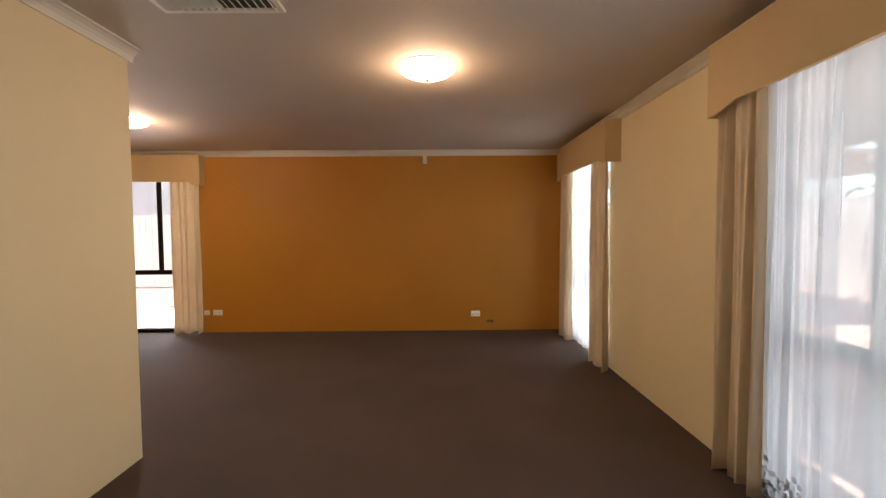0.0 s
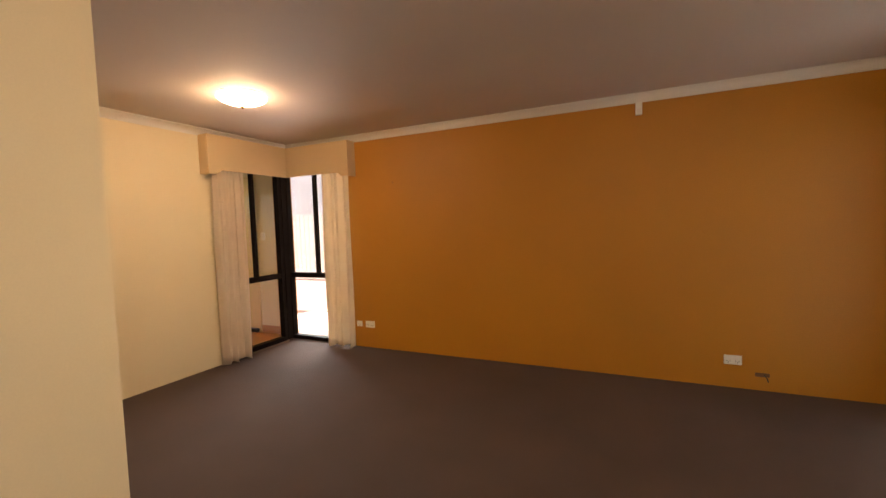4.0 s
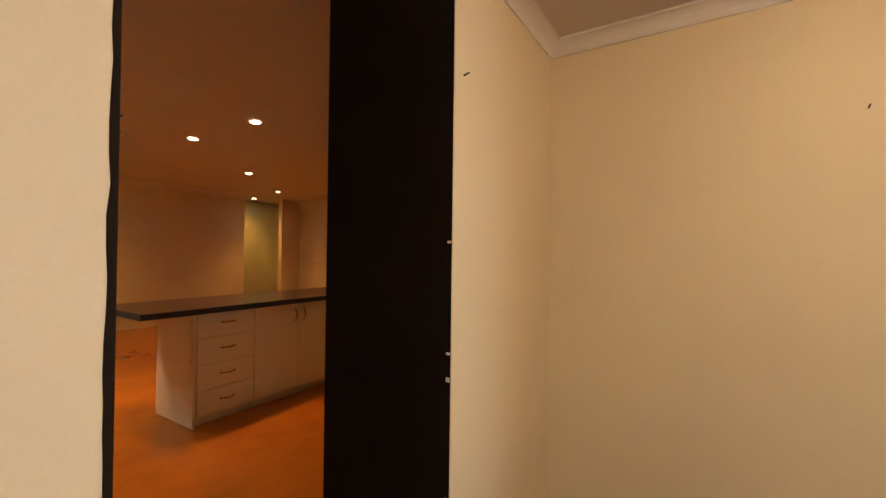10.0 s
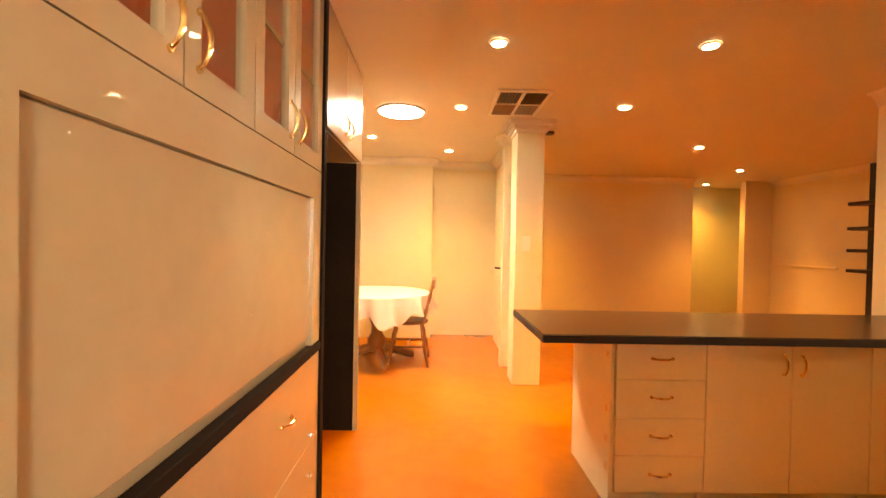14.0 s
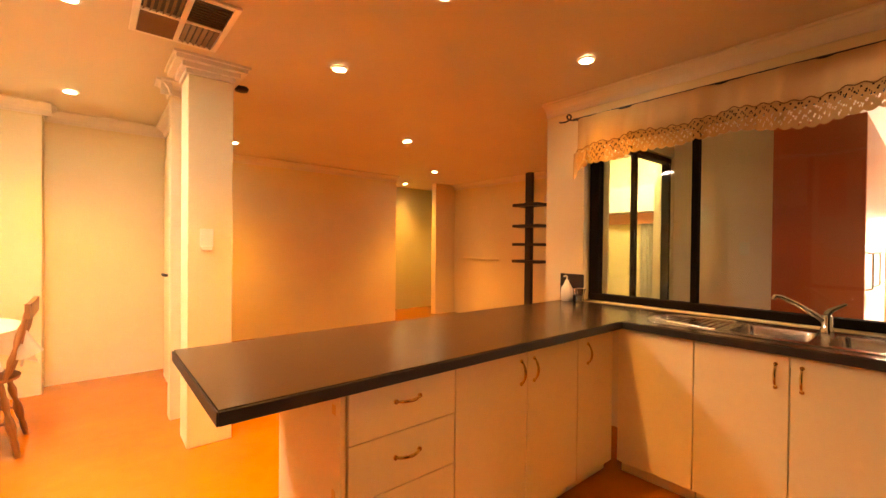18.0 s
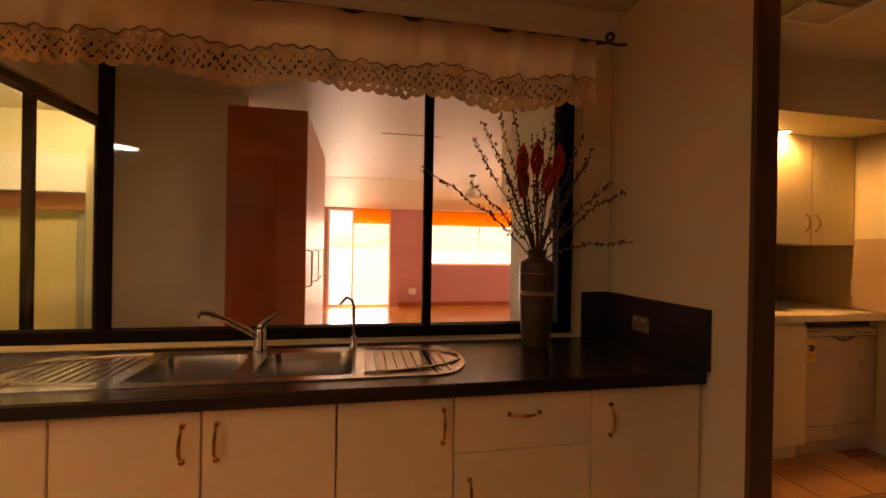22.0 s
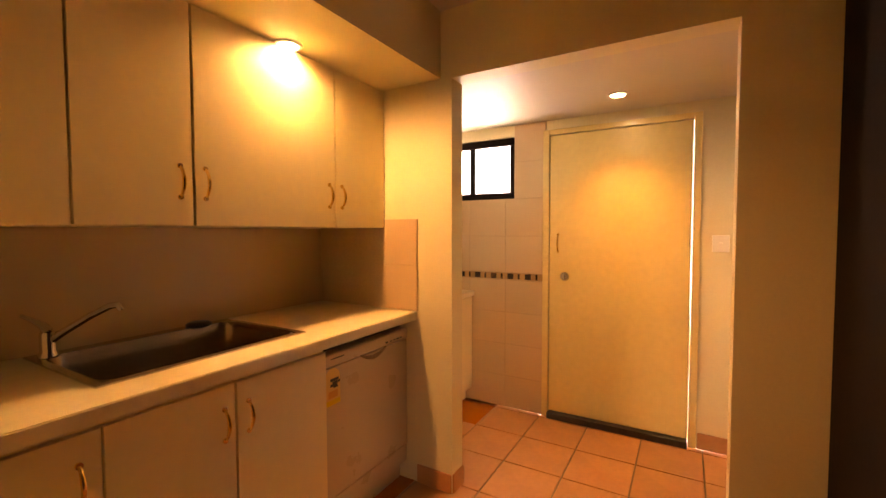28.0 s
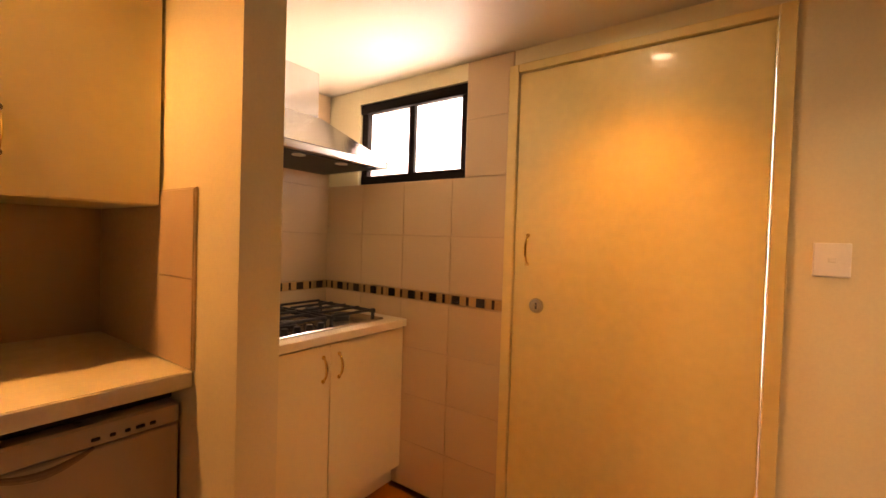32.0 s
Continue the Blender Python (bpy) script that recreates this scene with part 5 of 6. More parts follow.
for i in range(6):
    part("indicator", cyl(B(), (-0.0225, -0.10 + i * 0.028, 0.59), (-0.026, -0.10 + i * 0.028, 0.59), 0.005, seg=10), PLASTIC, o)
# black strip puts the shadow into the gap below the control panel
part("gap_shadow_strip", bx(-0.012, -0.355, 0.5585, 0.003, 0.365, 0.5725), BLACKPL, o, "dark strip for the shadow in the gap above the oven door")
for z0, z1 in ((0.412, 0.558), (-0.30, 0.406)):
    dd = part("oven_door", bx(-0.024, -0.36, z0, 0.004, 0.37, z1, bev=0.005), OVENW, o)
    if z1 - z0 > 0.3:
        part("door_glass", bx(-0.0262, -0.25, z0 + 0.05, -0.0244, 0.26, z1 - 0.13), BLACKPL, dd, "dark oven glass")
    hz = z1 - 0.055
    part("bar_handle", tube(B(), [(-0.024, -0.24, hz), (-0.055, -0.21, hz - 0.004), (-0.062, -0.1, hz - 0.01), (-0.064, 0.02, hz - 0.012), (-0.062, 0.14, hz - 0.01), (-0.055, 0.24, hz - 0.004), (-0.024, 0.27, hz)], 0.012, 10), OVENW, dd, "white curved bar handle", smooth=True)

def ring_frame(x0, x1, y0, y1, z0, z1, stile, rail):
    """A door frame in one piece round an opening, facing along x."""
    bm = B()
    rims = [[bm.verts.new((x, y, z)) for y, z in ((a, c), (b, c), (b, d), (a, d))] for x in (x0, x1) for a, b, c, d in ((y0, y1, z0, z1), (y0 + stile, y1 - stile, z0 + rail, z1 - rail))]
    o0, i0, o1, i1 = rims
    for k in range(4):
        n = (k + 1) % 4
        for q in ((o0[k], o0[n], i0[n], i0[k]), (o1[n], o1[k], i1[k], i1[n]), (o0[n], o0[k], o1[k], o1[n]), (i0[k], i0[n], i1[n], i1[k])):
            bm.faces.new(q)
    bmesh.ops.recalc_face_normals(bm, faces=bm.faces)
    return bm


p = thing("pantry_unit", -1.94, 0.953, 0, "cream painted pantry unit with a roller front and glass doors above", "pantry")
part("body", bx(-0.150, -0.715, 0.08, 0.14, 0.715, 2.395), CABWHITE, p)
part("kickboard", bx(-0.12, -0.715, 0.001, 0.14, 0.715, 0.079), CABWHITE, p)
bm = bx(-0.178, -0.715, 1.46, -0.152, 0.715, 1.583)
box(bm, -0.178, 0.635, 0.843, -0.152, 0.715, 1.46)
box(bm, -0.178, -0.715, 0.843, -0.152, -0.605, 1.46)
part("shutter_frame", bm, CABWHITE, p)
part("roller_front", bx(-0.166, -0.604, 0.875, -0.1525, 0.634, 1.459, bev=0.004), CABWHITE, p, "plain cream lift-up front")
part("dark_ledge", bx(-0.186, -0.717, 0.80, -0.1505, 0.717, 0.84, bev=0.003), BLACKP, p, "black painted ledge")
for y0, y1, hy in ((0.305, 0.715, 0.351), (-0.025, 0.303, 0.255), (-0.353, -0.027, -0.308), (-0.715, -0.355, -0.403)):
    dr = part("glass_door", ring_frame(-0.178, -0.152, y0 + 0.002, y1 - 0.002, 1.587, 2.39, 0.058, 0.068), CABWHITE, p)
    g = part("pane", bx(-0.166, y0 + 0.06, 1.655, -0.162, y1 - 0.06, 2.32), GLASS, dr, "clear cabinet glass")
    # brown sheet on the solid body paints in the dimness behind the glass
    part("dim_inside_sheet", bx(-0.1518, y0 + 0.06, 1.655, -0.1505, y1 - 0.06, 2.32), REDP, dr, "brown sheet standing in for the dim cupboard inside")
    part("shelf_edge", bx(-0.160, y0 + 0.061, 1.94, -0.152, y1 - 0.061, 1.955), CABWHITE, dr)
    bow(dr, (-0.178, hy, 1.70), (0, 0, 1), (-1, 0, 0), 0.12)
for y0, y1, z0, z1, hs in ((-0.715, 0.713, 0.44, 0.797, (0.34, -0.31)), (-0.715, 0.713, 0.082, 0.437, (0.34, -0.31))):
    dr = part("deep_drawer", bx(-0.178, y0, z0, -0.152, y1, z1, bev=0.003), CABWHITE, p)
    for hh in hs:
        bow(dr, (-0.178, hh, (z0 + z1) / 2 + 0.03), (0, 1, 0), (-1, 0, 0), 0.09)
for z in (0.30, 0.47):
    part("roller_catch", cyl(B(), (-0.178, -0.60, z), (-0.188, -0.60, z), 0.01, seg=12), CHROME, p)

# fridge recess
struct("fridge_panel_1", bx(FX - 0.008, 0.190, 0, -1.80, 0.232, 2.398), BLACKP, "black painted panel beside the fridge space", "panel")
bm = bx(FX + 0.03, -0.745, 0, -1.80, -0.725, 1.807)
struct("fridge_panel_2", bm, BLACKP, "black painted side of the fridge space", "panel")
struct("fridge_panel_edge", bx(FX, -0.76, 0, FX + 0.028, -0.725, 1.807), CABWHITE, "cream painted edge of the fridge space", "panel")
struct("fridge_panel_outer", bx(FX + 0.03, -0.76, 0, -1.80, -0.7455, 1.807), CABWHITE, "cream painted outside of the fridge space", "panel")
struct("fridge_back", bx(-1.822, -0.725, 0, -1.802, 0.190, 1.807), BLACKP, "black painted back of the fridge space", "panel")
u = thing("overhead_cupboard", -1.94, -0.27, 1.812, "glossy cream two-door cupboard above the fridge space", "cupboard")
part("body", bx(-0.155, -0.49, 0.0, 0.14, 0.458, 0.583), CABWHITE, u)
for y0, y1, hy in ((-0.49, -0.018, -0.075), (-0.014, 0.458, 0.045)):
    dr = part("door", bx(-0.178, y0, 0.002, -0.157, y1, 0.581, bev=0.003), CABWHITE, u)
    bow(dr, (-0.178, hy, 0.11), (0, 0, 1), (-1, 0, 0), 0.10)

# ---------------- dining corner, column, family room ----------------
c = struct("column", bx(-3.61, -1.94, 0, -3.357, -1.69, 2.30, bev=0.004), KWALL, "cream painted square column", "column")
bm = B()
for k, (g, z0, z1) in enumerate(((0.012, 2.302, 2.33), (0.035, 2.33, 2.36), (0.07, 2.36, 2.385), (0.085, 2.385, 2.3995))):
    box(bm, -3.61 - g, -1.94 - g, z0, -3.357 + g, -1.69 + g, z1)
struct("column_cornice", bm, TRIM, "white stepped cornice round the column", "cornice")
switch(-3.46, -1.69, 1.30, 180, 0.075, 0.115, 2, "white double light switch on the column")
t = thing("switch_plate", -3.46, -1.69, 1.235, "small white plate under the column switch", "wall plate", rz=180)
part("plate", bx(-0.03, -0.014, -0.014, 0.03, 0, 0.014, bev=0.003), PLASTIC, t)
t = thing("smoke_detector", -3.74, -2.02, 2.4, "small dark ceiling sensor beside the column", "sensor")
part("body", lathe(B(), [(0.045, -0.001), (0.05, -0.008), (0.042, -0.028), (0.015, -0.034)], seg=20), BLACKPL, t, smooth=True)

d = thing("door_1", -3.408, -3.10, 0.0, "flush cream painted door with a lever handle, closed", "door", rz=-90)
d["kind"] = "structure"
part("leaf", bx(-0.355, -0.06, 0.006, 0.355, -0.022, 2.045, bev=0.002), KWALL, d)
part("rose", cyl(B(), (-0.30, -0.022, 1.0), (-0.30, -0.010, 1.0), 0.026, seg=20), STEEL, d)
part("lever", tube(B(), [(-0.30, -0.012, 1.0), (-0.30, 0.035, 1.0), (-0.285, 0.045, 1.0), (-0.18, 0.045, 1.0)], 0.012, 10), IRON, d, "dark lever handle", smooth=True)

grille("ceiling_vent", -3.26, -1.20, 2.4, 0.41, 0.58, "square four-way white ceiling air vent", cells=2)
t = thing("skylight", -2.32, -1.47, 2.4, "round tubular skylight with a glowing diffuser", "skylight")
part("ring", annulus(B(), [(0.187, -0.001), (0.215, -0.002), (0.210, -0.016), (0.188, -0.018)], seg=40), TRIM, t, smooth=True)
part("diffuser", lathe(B(), [(0.186, -0.004), (0.186, -0.012), (0.12, -0.022), (0.02, -0.026)], seg=40), SKYTUBE, t, "bright white diffuser", smooth=True).visible_shadow = False


def downlight(x, y, z=2.4):
    t = thing("downlight", x, y, z, "small round recessed downlight, switched on", "downlight", "recessed downlights")
    part("trim_ring", annulus(B(), [(0.040, -0.001), (0.055, -0.0015), (0.053, -0.008), (0.041, -0.010)], seg=24), TRIM, t, smooth=True)
    part("lamp_face", cyl(B(), (0, 0, -0.0015), (0, 0, -0.006), 0.036, seg=24), DISC, t, "glowing lamp face").visible_shadow = False
    return t


for dx, dy in DOWNLIGHTS:
    downlight(dx, dy)
# fitting for the added, unseen hall downlight
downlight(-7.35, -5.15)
downlight(-6.13, 3.97, 2.075)
downlight(-5.09, 5.38, 2.10)


def dining_table(x, y):
    t = thing("dining_table", x, y, 0, "round timber pedestal dining table", "table")
    part("tabletop", lathe(B(), [(0.54, 0.712), (0.56, 0.72), (0.56, 0.738), (0.55, 0.745)], seg=48), CHAIRWOOD, t, smooth=True)
    part("pedestal", lathe(B(), [(0.06, 0.10), (0.09, 0.14), (0.10, 0.24), (0.06, 0.30), (0.055, 0.38), (0.085, 0.46), (0.07, 0.56), (0.05, 0.62), (0.09, 0.68), (0.16, 0.711)], seg=24), CHAIRWOOD, t, smooth=True)
    for k in range(4):
        a = k * math.pi / 2 + 0.4
        part("foot", tube(B(), [(0.04 * math.cos(a), 0.04 * math.sin(a), 0.16), (0.2 * math.cos(a), 0.2 * math.sin(a), 0.11), (0.36 * math.cos(a), 0.36 * math.sin(a), 0.045), (0.42 * math.cos(a), 0.42 * math.sin(a), 0.035)], [0.05, 0.045, 0.038, 0.034], 8), CHAIRWOOD, t, smooth=True)
    # cloth: flat top, then folds that hang round the rim
    bm = B()
    seg = 120
    rings = []
    for r, z, amp in ((0.02, 0.7485, 0), (0.30, 0.7485, 0), (0.555, 0.7485, 0), (0.566, 0.742, 0.002), (0.572, 0.70, 0.012), (0.578, 0.61, 0.028), (0.588, 0.53, 0.045), (0.592, 0.49, 0.055)):
        ring = []
        for k in range(seg):
            a = 2 * math.pi * k / seg
            rr = r + amp * math.sin(11 * a) + 0.4 * amp * math.sin(23 * a + 1)
            zz = z + (0.10 - 0.13 * abs(math.sin(2 * a + 0.9)) ** 3 + 0.03 * math.sin(17 * a)) * max(0.0, 0.742 - z) / 0.25
            ring.append(bm.verts.new((rr * math.cos(a), rr * math.sin(a), zz)))
        rings.append(ring)
    for a, b in zip(rings, rings[1:]):
        for k in range(seg):
            bm.faces.new((a[k], a[(k + 1) % seg], b[(k + 1) % seg], b[k]))
    bm.faces.new(rings[0])
    for v in bm.verts:
        v.co += Vector((x, y, 0))
    o = whole("tablecloth", bm, TABLECLOTH, "white tablecloth hanging in folds over the round table", "tablecloth", smooth=True)
    return t


dining_table(-2.02, -2.42)


def turned_leg(p0, p1, r=0.018):
    prof = [0.75, 0.9, 0.8, 1.25, 1.0, 0.7, 1.2, 1.35, 1.2, 0.75, 1.0, 0.85, 0.7]
    n = len(prof)
    return tube(B(), [Vector(p0).lerp(Vector(p1), i / (n - 1)) for i in range(n)], [r * k for k in prof], 10)


def windsor(x, y, rz):
    t = thing("dining_chair", x, y, 0, "turned timber spindle-back chair pushed under the table", "chair", rz=rz)
    bm = lathe(B(), [(0.17, 0.425), (0.20, 0.43), (0.205, 0.447), (0.19, 0.455), (0.05, 0.448)], seg=32)
    part("seat", bm, CHAIRWOOD, t, smooth=True)
    for sx, sy in ((1, 1), (-1, 1), (1, -1), (-1, -1)):
        part("leg", turned_leg((0.13 * sx, 0.13 * sy, 0.428), (0.20 * sx, 0.21 * sy, 0.0)), CHAIRWOOD, t, smooth=True)
    for s in (-1, 1):
        part("stretcher", turned_leg((0.165 * s, 0.17, 0.20), (0.165 * s, -0.17, 0.20), 0.011), CHAIRWOOD, t, smooth=True)
    part("stretcher", turned_leg((-0.165, 0.0, 0.20), (0.165, 0.0, 0.20), 0.011), CHAIRWOOD, t, smooth=True)
    for s in (-1, 1):
        part("back_post", turned_leg((0.16 * s, -0.15, 0.45), (0.20 * s, -0.26, 0.90), 0.015), CHAIRWOOD, t, smooth=True)
    for i in range(4):
        u = -0.09 + i * 0.06
        part("spindle", tube(B(), [(u, -0.16, 0.452), (u * 1.1, -0.21, 0.64), (u * 1.15, -0.245, 0.82)], [0.007, 0.010, 0.006], 8), CHAIRWOOD, t, smooth=True)
    bm = B()
    pts = []
    for i in range(13):
        u = -1 + i / 6
        pts.append((0.23 * u, -0.25 - 0.02 * (1 - u * u), 0.86 + 0.01 * math.cos(u * 3)))
    rows = []
    for px, py, pz in pts:
        rows.append([bm.verts.new((px, py + dy, pz + dz)) for dy, dz in ((-0.011, -0.04), (0.011, -0.04), (0.011, 0.05), (-0.011, 0.05))])
    for a, b in zip(rows, rows[1:]):
        for k in range(4):
            bm.faces.new((a[k], a[(k + 1) % 4], b[(k + 1) % 4], b[k]))
    bm.faces.new(rows[0]), bm.faces.new(rows[-1])
    part("top_rail", bm, CHAIRWOOD, t, smooth=True)
    return t


windsor(-2.37, -2.39, -90)
# dado rail and wall shelves
struct("dado_rail", bx(-8.198, -4.70, 1.02, -8.17, -3.55, 1.055, bev=0.006), KWALL, "cream painted dado rail", "trim")
t = thing("wall_shelves", -7.07, -1.93, 0, "black four-tier corner shelf unit on a post", "shelf")
part("post", bx(-0.03, -0.15, 0.0, 0.03, -0.06, 2.18, bev=0.004), IRON, t)
for z in (1.06, 1.27, 1.50, 1.76):
    part("shelf", bx(-0.13, -0.29, z, 0.11, 0.10, z + 0.035, bev=0.006), IRON, t)

# ---------------- scullery ----------------
WX = -6.64
for y0, y1, hy in ((2.56, 3.258, 3.21), (3.26, 3.612, 3.574), (3.616, 4.005, 3.657)):
    cabinet("base_cabinet", "cream laminate scullery base cabinet with a brass handle", WX, -5.98, y0, y1, 0.10, 0.867,
            [(y0, y1, 0.10, 0.845, hy, 0.72, "v")], (1, 0), group="scullery base cabinets", carcass_top=0.70)
t = thing("scullery_benchtop", -6.29, 3.6, 0.87, "pale cream laminate benchtop with a square edge", "benchtop")
for a in ((-6.638, 2.55, -5.95, 3.30), (-6.638, 3.30, -6.565, 3.98), (-6.095, 3.30, -5.95, 3.98), (-6.638, 3.98, -5.95, 4.607)):
    part("top_panel", bx(a[0] + 6.29, a[1] - 3.6, 0, a[2] + 6.29, a[3] - 3.6, 0.04), PALETOP, t)
part("edge_strip", bx(-5.9495 + 6.29, 2.55 - 3.6, -0.002, -5.944 + 6.29, 4.607 - 3.6, 0.039, bev=0.002), PALETOP, t)
t = thing("scullery_sink", -6.345, 3.64, 0.91, "stainless inset sink bowl, darkened for its reflections, with a corner cover", "sink")
bm = B()
round_plate(bm, -0.27, -0.355, 0.26, 0.355, 0.001, 0.006, 0.04, [(-0.33, 0.33, -0.215, 0.235)])
part("rim", bm, STEEL, t)
bm = B()
bowl(bm, -0.215, -0.33, 0.235, 0.33, 0.005, 0.16, 0.06)
# same steel as the rim, darker to carry the dark reflections
part("bowl", bm, DARKSTEEL, t, smooth=True)
part("waste_cover", lathe(B(), [(0.05, 0.0062), (0.052, 0.014), (0.04, 0.022), (0.01, 0.024)], -0.235, 0.20, 20), BLACKPL, t, "black round cover", smooth=True)
mixer(-6.55, 3.33, 0.914, 38, "chrome mixer tap on the scullery sink")

d = thing("dishwasher", -6.30, 4.307, 0, "white front dishwasher with an energy label", "dishwasher")
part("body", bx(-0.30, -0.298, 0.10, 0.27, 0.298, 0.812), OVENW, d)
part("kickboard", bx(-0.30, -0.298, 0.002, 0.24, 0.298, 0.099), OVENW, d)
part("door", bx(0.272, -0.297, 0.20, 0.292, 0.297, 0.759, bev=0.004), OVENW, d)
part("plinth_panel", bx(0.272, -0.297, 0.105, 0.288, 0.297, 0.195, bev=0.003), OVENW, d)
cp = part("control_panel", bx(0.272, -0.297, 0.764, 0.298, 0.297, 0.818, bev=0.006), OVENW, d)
# brown arc in place of a recess: its shade is put into the colour
bm = B()
pts = [(0.294, -0.066 + 0.18 * i / 12, 0.762 - 0.026 * math.sin(math.pi * i / 12)) for i in range(13)]
tube(bm, pts, [0.004 + 0.006 * math.sin(math.pi * i / 12) for i in range(13)], 8)
part("grip", bm, VENTSLAT, cp, "brown bar for the shade in the curved finger recess", smooth=True)
for yy, w in ((0.115, 0.009), (0.148, 0.006), (0.178, 0.006), (0.205, 0.010), (0.232, 0.007)):
    part("button", bx(0.2985, yy - w, 0.778, 0.3015, yy + w, 0.787, bev=0.002), BLACKPL, cp)
part("name_strip", bx(0.2985, -0.258, 0.794, 0.2992, -0.178, 0.799), INK, cp, "small printed name strip")
bm = B()
outline = [(-0.287, 0.600), (-0.199, 0.600), (-0.199, 0.672)] + [(-0.243 + 0.044 * math.cos(math.pi * k / 14), 0.712 + 0.044 * math.sin(math.pi * k / 14)) for k in range(15)] + [(-0.287, 0.672)]
lo, hi = ([bm.verts.new((x, y, z)) for y, z in outline] for x in (0.2922, 0.2930))
bm.faces.new(lo[::-1]), bm.faces.new(hi)
for k in range(len(outline)):
    bm.faces.new((lo[k], lo[(k + 1) % len(outline)], hi[(k + 1) % len(outline)], hi[k]))
lab = part("energy_label", bm, LABELM, d, "orange and yellow paper energy label with a round top")
part("print_band", bx(0.2931, -0.287, 0.600, 0.2934, -0.199, 0.622), LABELY, lab, "yellow strip")
for yy, z, w, h in ((-0.232, 0.706, 0.024, 0.006), (-0.222, 0.694, 0.022, 0.005), (-0.236, 0.683, 0.020, 0.006), (-0.226, 0.674, 0.014, 0.003)):
    part("print_bar", bx(0.2931, yy - w, z - h, 0.2935, yy + w, z + h, bev=0.0), INK, lab)
part("print_block", bx(0.2931, -0.268, 0.630, 0.2934, -0.214, 0.660), LABELR, lab, "orange printed block")
# black filler that stands for the shade under the benchtop
struct("bench_gap_shade", bx(-6.58, 4.012, 0.820, -6.05, 4.602, 0.867), BLACKPL, "black box for the shade in the gap above the dishwasher", "gap")

for y0, y1, hy in ((2.56, 2.93, 2.90), (2.934, 3.27, 2.97), (3.274, 3.593, 3.55), (3.597, 4.24, 3.632), (4.244, 4.604, 4.28)):
    cabinet("wall_cupboard", "cream laminate wall cupboard with a brass handle", WX, -6.15, y0, y1, 1.345, 2.072,
            [(y0, y1, 1.345, 2.07, hy, 1.488, "v")], (1, 0), kick=False, group="scullery wall cupboards", category="cupboard")
t = thing("cupboard_handle", -6.15, 4.20, 1.488, "brass bow handle on a wall cupboard", "handle")
bow(t, (0, 0, 0), (0, 0, 1), (1, 0, 0))

# splash tiles
tile_me = {}


def tiles(parent, name, mat, across, a0, a1, z0, z1, da, dz, fixed, out, gap=0.0025, th=0.004):
    """Rows of wall tiles as parts of a thing; across: the axis that they run along."""
    na, nz = max(1, round((a1 - a0) / da)), max(1, round((z1 - z0) / dz))
    wa, wz = (a1 - a0) / na, (z1 - z0) / nz
    key = (name, round(wa, 4), round(wz, 4), across, mat.name, th)
    if key not in tile_me:
        h = (wa - gap) / 2, (wz - gap) / 2
        tile_me[key] = finish(name, bx(-h[0], -th, -h[1], h[0], 0, h[1], bev=0.0015) if across == "x" else bx(0, -h[0], -h[1], th, h[0], h[1], bev=0.0015), mat)
    for i in range(na):
        for j in range(nz):
            o = new(name, tile_me[key])
            o.parent = parent
            a, z = a0 + (i + 0.5) * wa, z0 + (j + 0.5) * wz
            o.location = (a, fixed, z) if across == "x" else (fixed, a, z)


sp = struct("splash_backing", bx(WX + 0.001, 2.552, 0.912, WX + 0.004, 4.606, 1.343), TILEBED, "grouted bed of the scullery splash tiles", "splashback")
part("splash_sheet", bx(WX + 0.0045, 2.553, 0.9125, WX + 0.009, 4.605, 1.3425), WALLTILE, sp, "plain beige glossy splash sheet")
sp2 = struct("splash_return", bx(-6.63, 4.6055, 0.912, -5.94, 4.6112, 1.39), TILEBED, "grouted bed of the end splash tiles", "splashback")
tiles(sp2, "wall_tile", WALLTILE, "x", -6.145, -5.942, 0.912, 1.388, 0.24, 0.25, 4.6055, 1)

# floor tiles, skirting
fl = bpy.data.objects["floor_scullery"]
TS = 0.333
key = finish("floor_tile", bx(-TS / 2 + 0.004, -TS / 2 + 0.004, -0.008, TS / 2 - 0.004, TS / 2 - 0.004, 0.0, bev=0.002), TERRA)
x = -4.965 + TS * 2.5
xs = []
while x > -6.9:
    xs.append(x)
    x -= TS
for i, tx in enumerate(xs):
    ty = 2.53
    while ty < 5.95:
        if tx - TS / 2 > -6.80 and tx + TS / 2 < -4.13 and ty + TS / 2 < 5.745 and ty - TS / 2 > 2.365:
            o = new("floor_tile", key)
            o.parent, o.location = fl, (tx, ty, random.uniform(-0.0008, 0.0008))
        else:
            x0, x1, y0, y1 = max(tx - TS / 2, -6.80), min(tx + TS / 2, -4.13), max(ty - TS / 2, 2.366), min(ty + TS / 2, 5.744)
            if x1 - x0 > 0.03 and y1 - y0 > 0.03:
                o = new("floor_tile", finish("floor_tile", bx(x0 + 0.004, y0 + 0.004, -0.008, x1 - 0.004, y1 - 0.004, 0.0, bev=0.002), TERRA))
                o.parent = fl
        ty += TS


def skirting(name, x0, y0, x1, y1):
    struct(name, bx(x0, y0, 0.001, x1, y1, 0.098, bev=0.003), TERRA, "terracotta tile skirting", "skirting")


skirting("baseboard_1", -5.948, 4.602, -5.742, 4.6115)
skirting("baseboard_2", -5.7395, 4.612, -5.729, 4.722)
skirting("baseboard_3", -4.588, 4.602, -4.321, 4.6115)
skirting("baseboard_4", -4.5985, 4.602, -4.5885, 4.722)
skirting("baseboard_5", -4.662, 5.734, -4.21, 5.7445)
skirting("baseboard_6", -4.331, 2.56, -4.3205, 4.601)

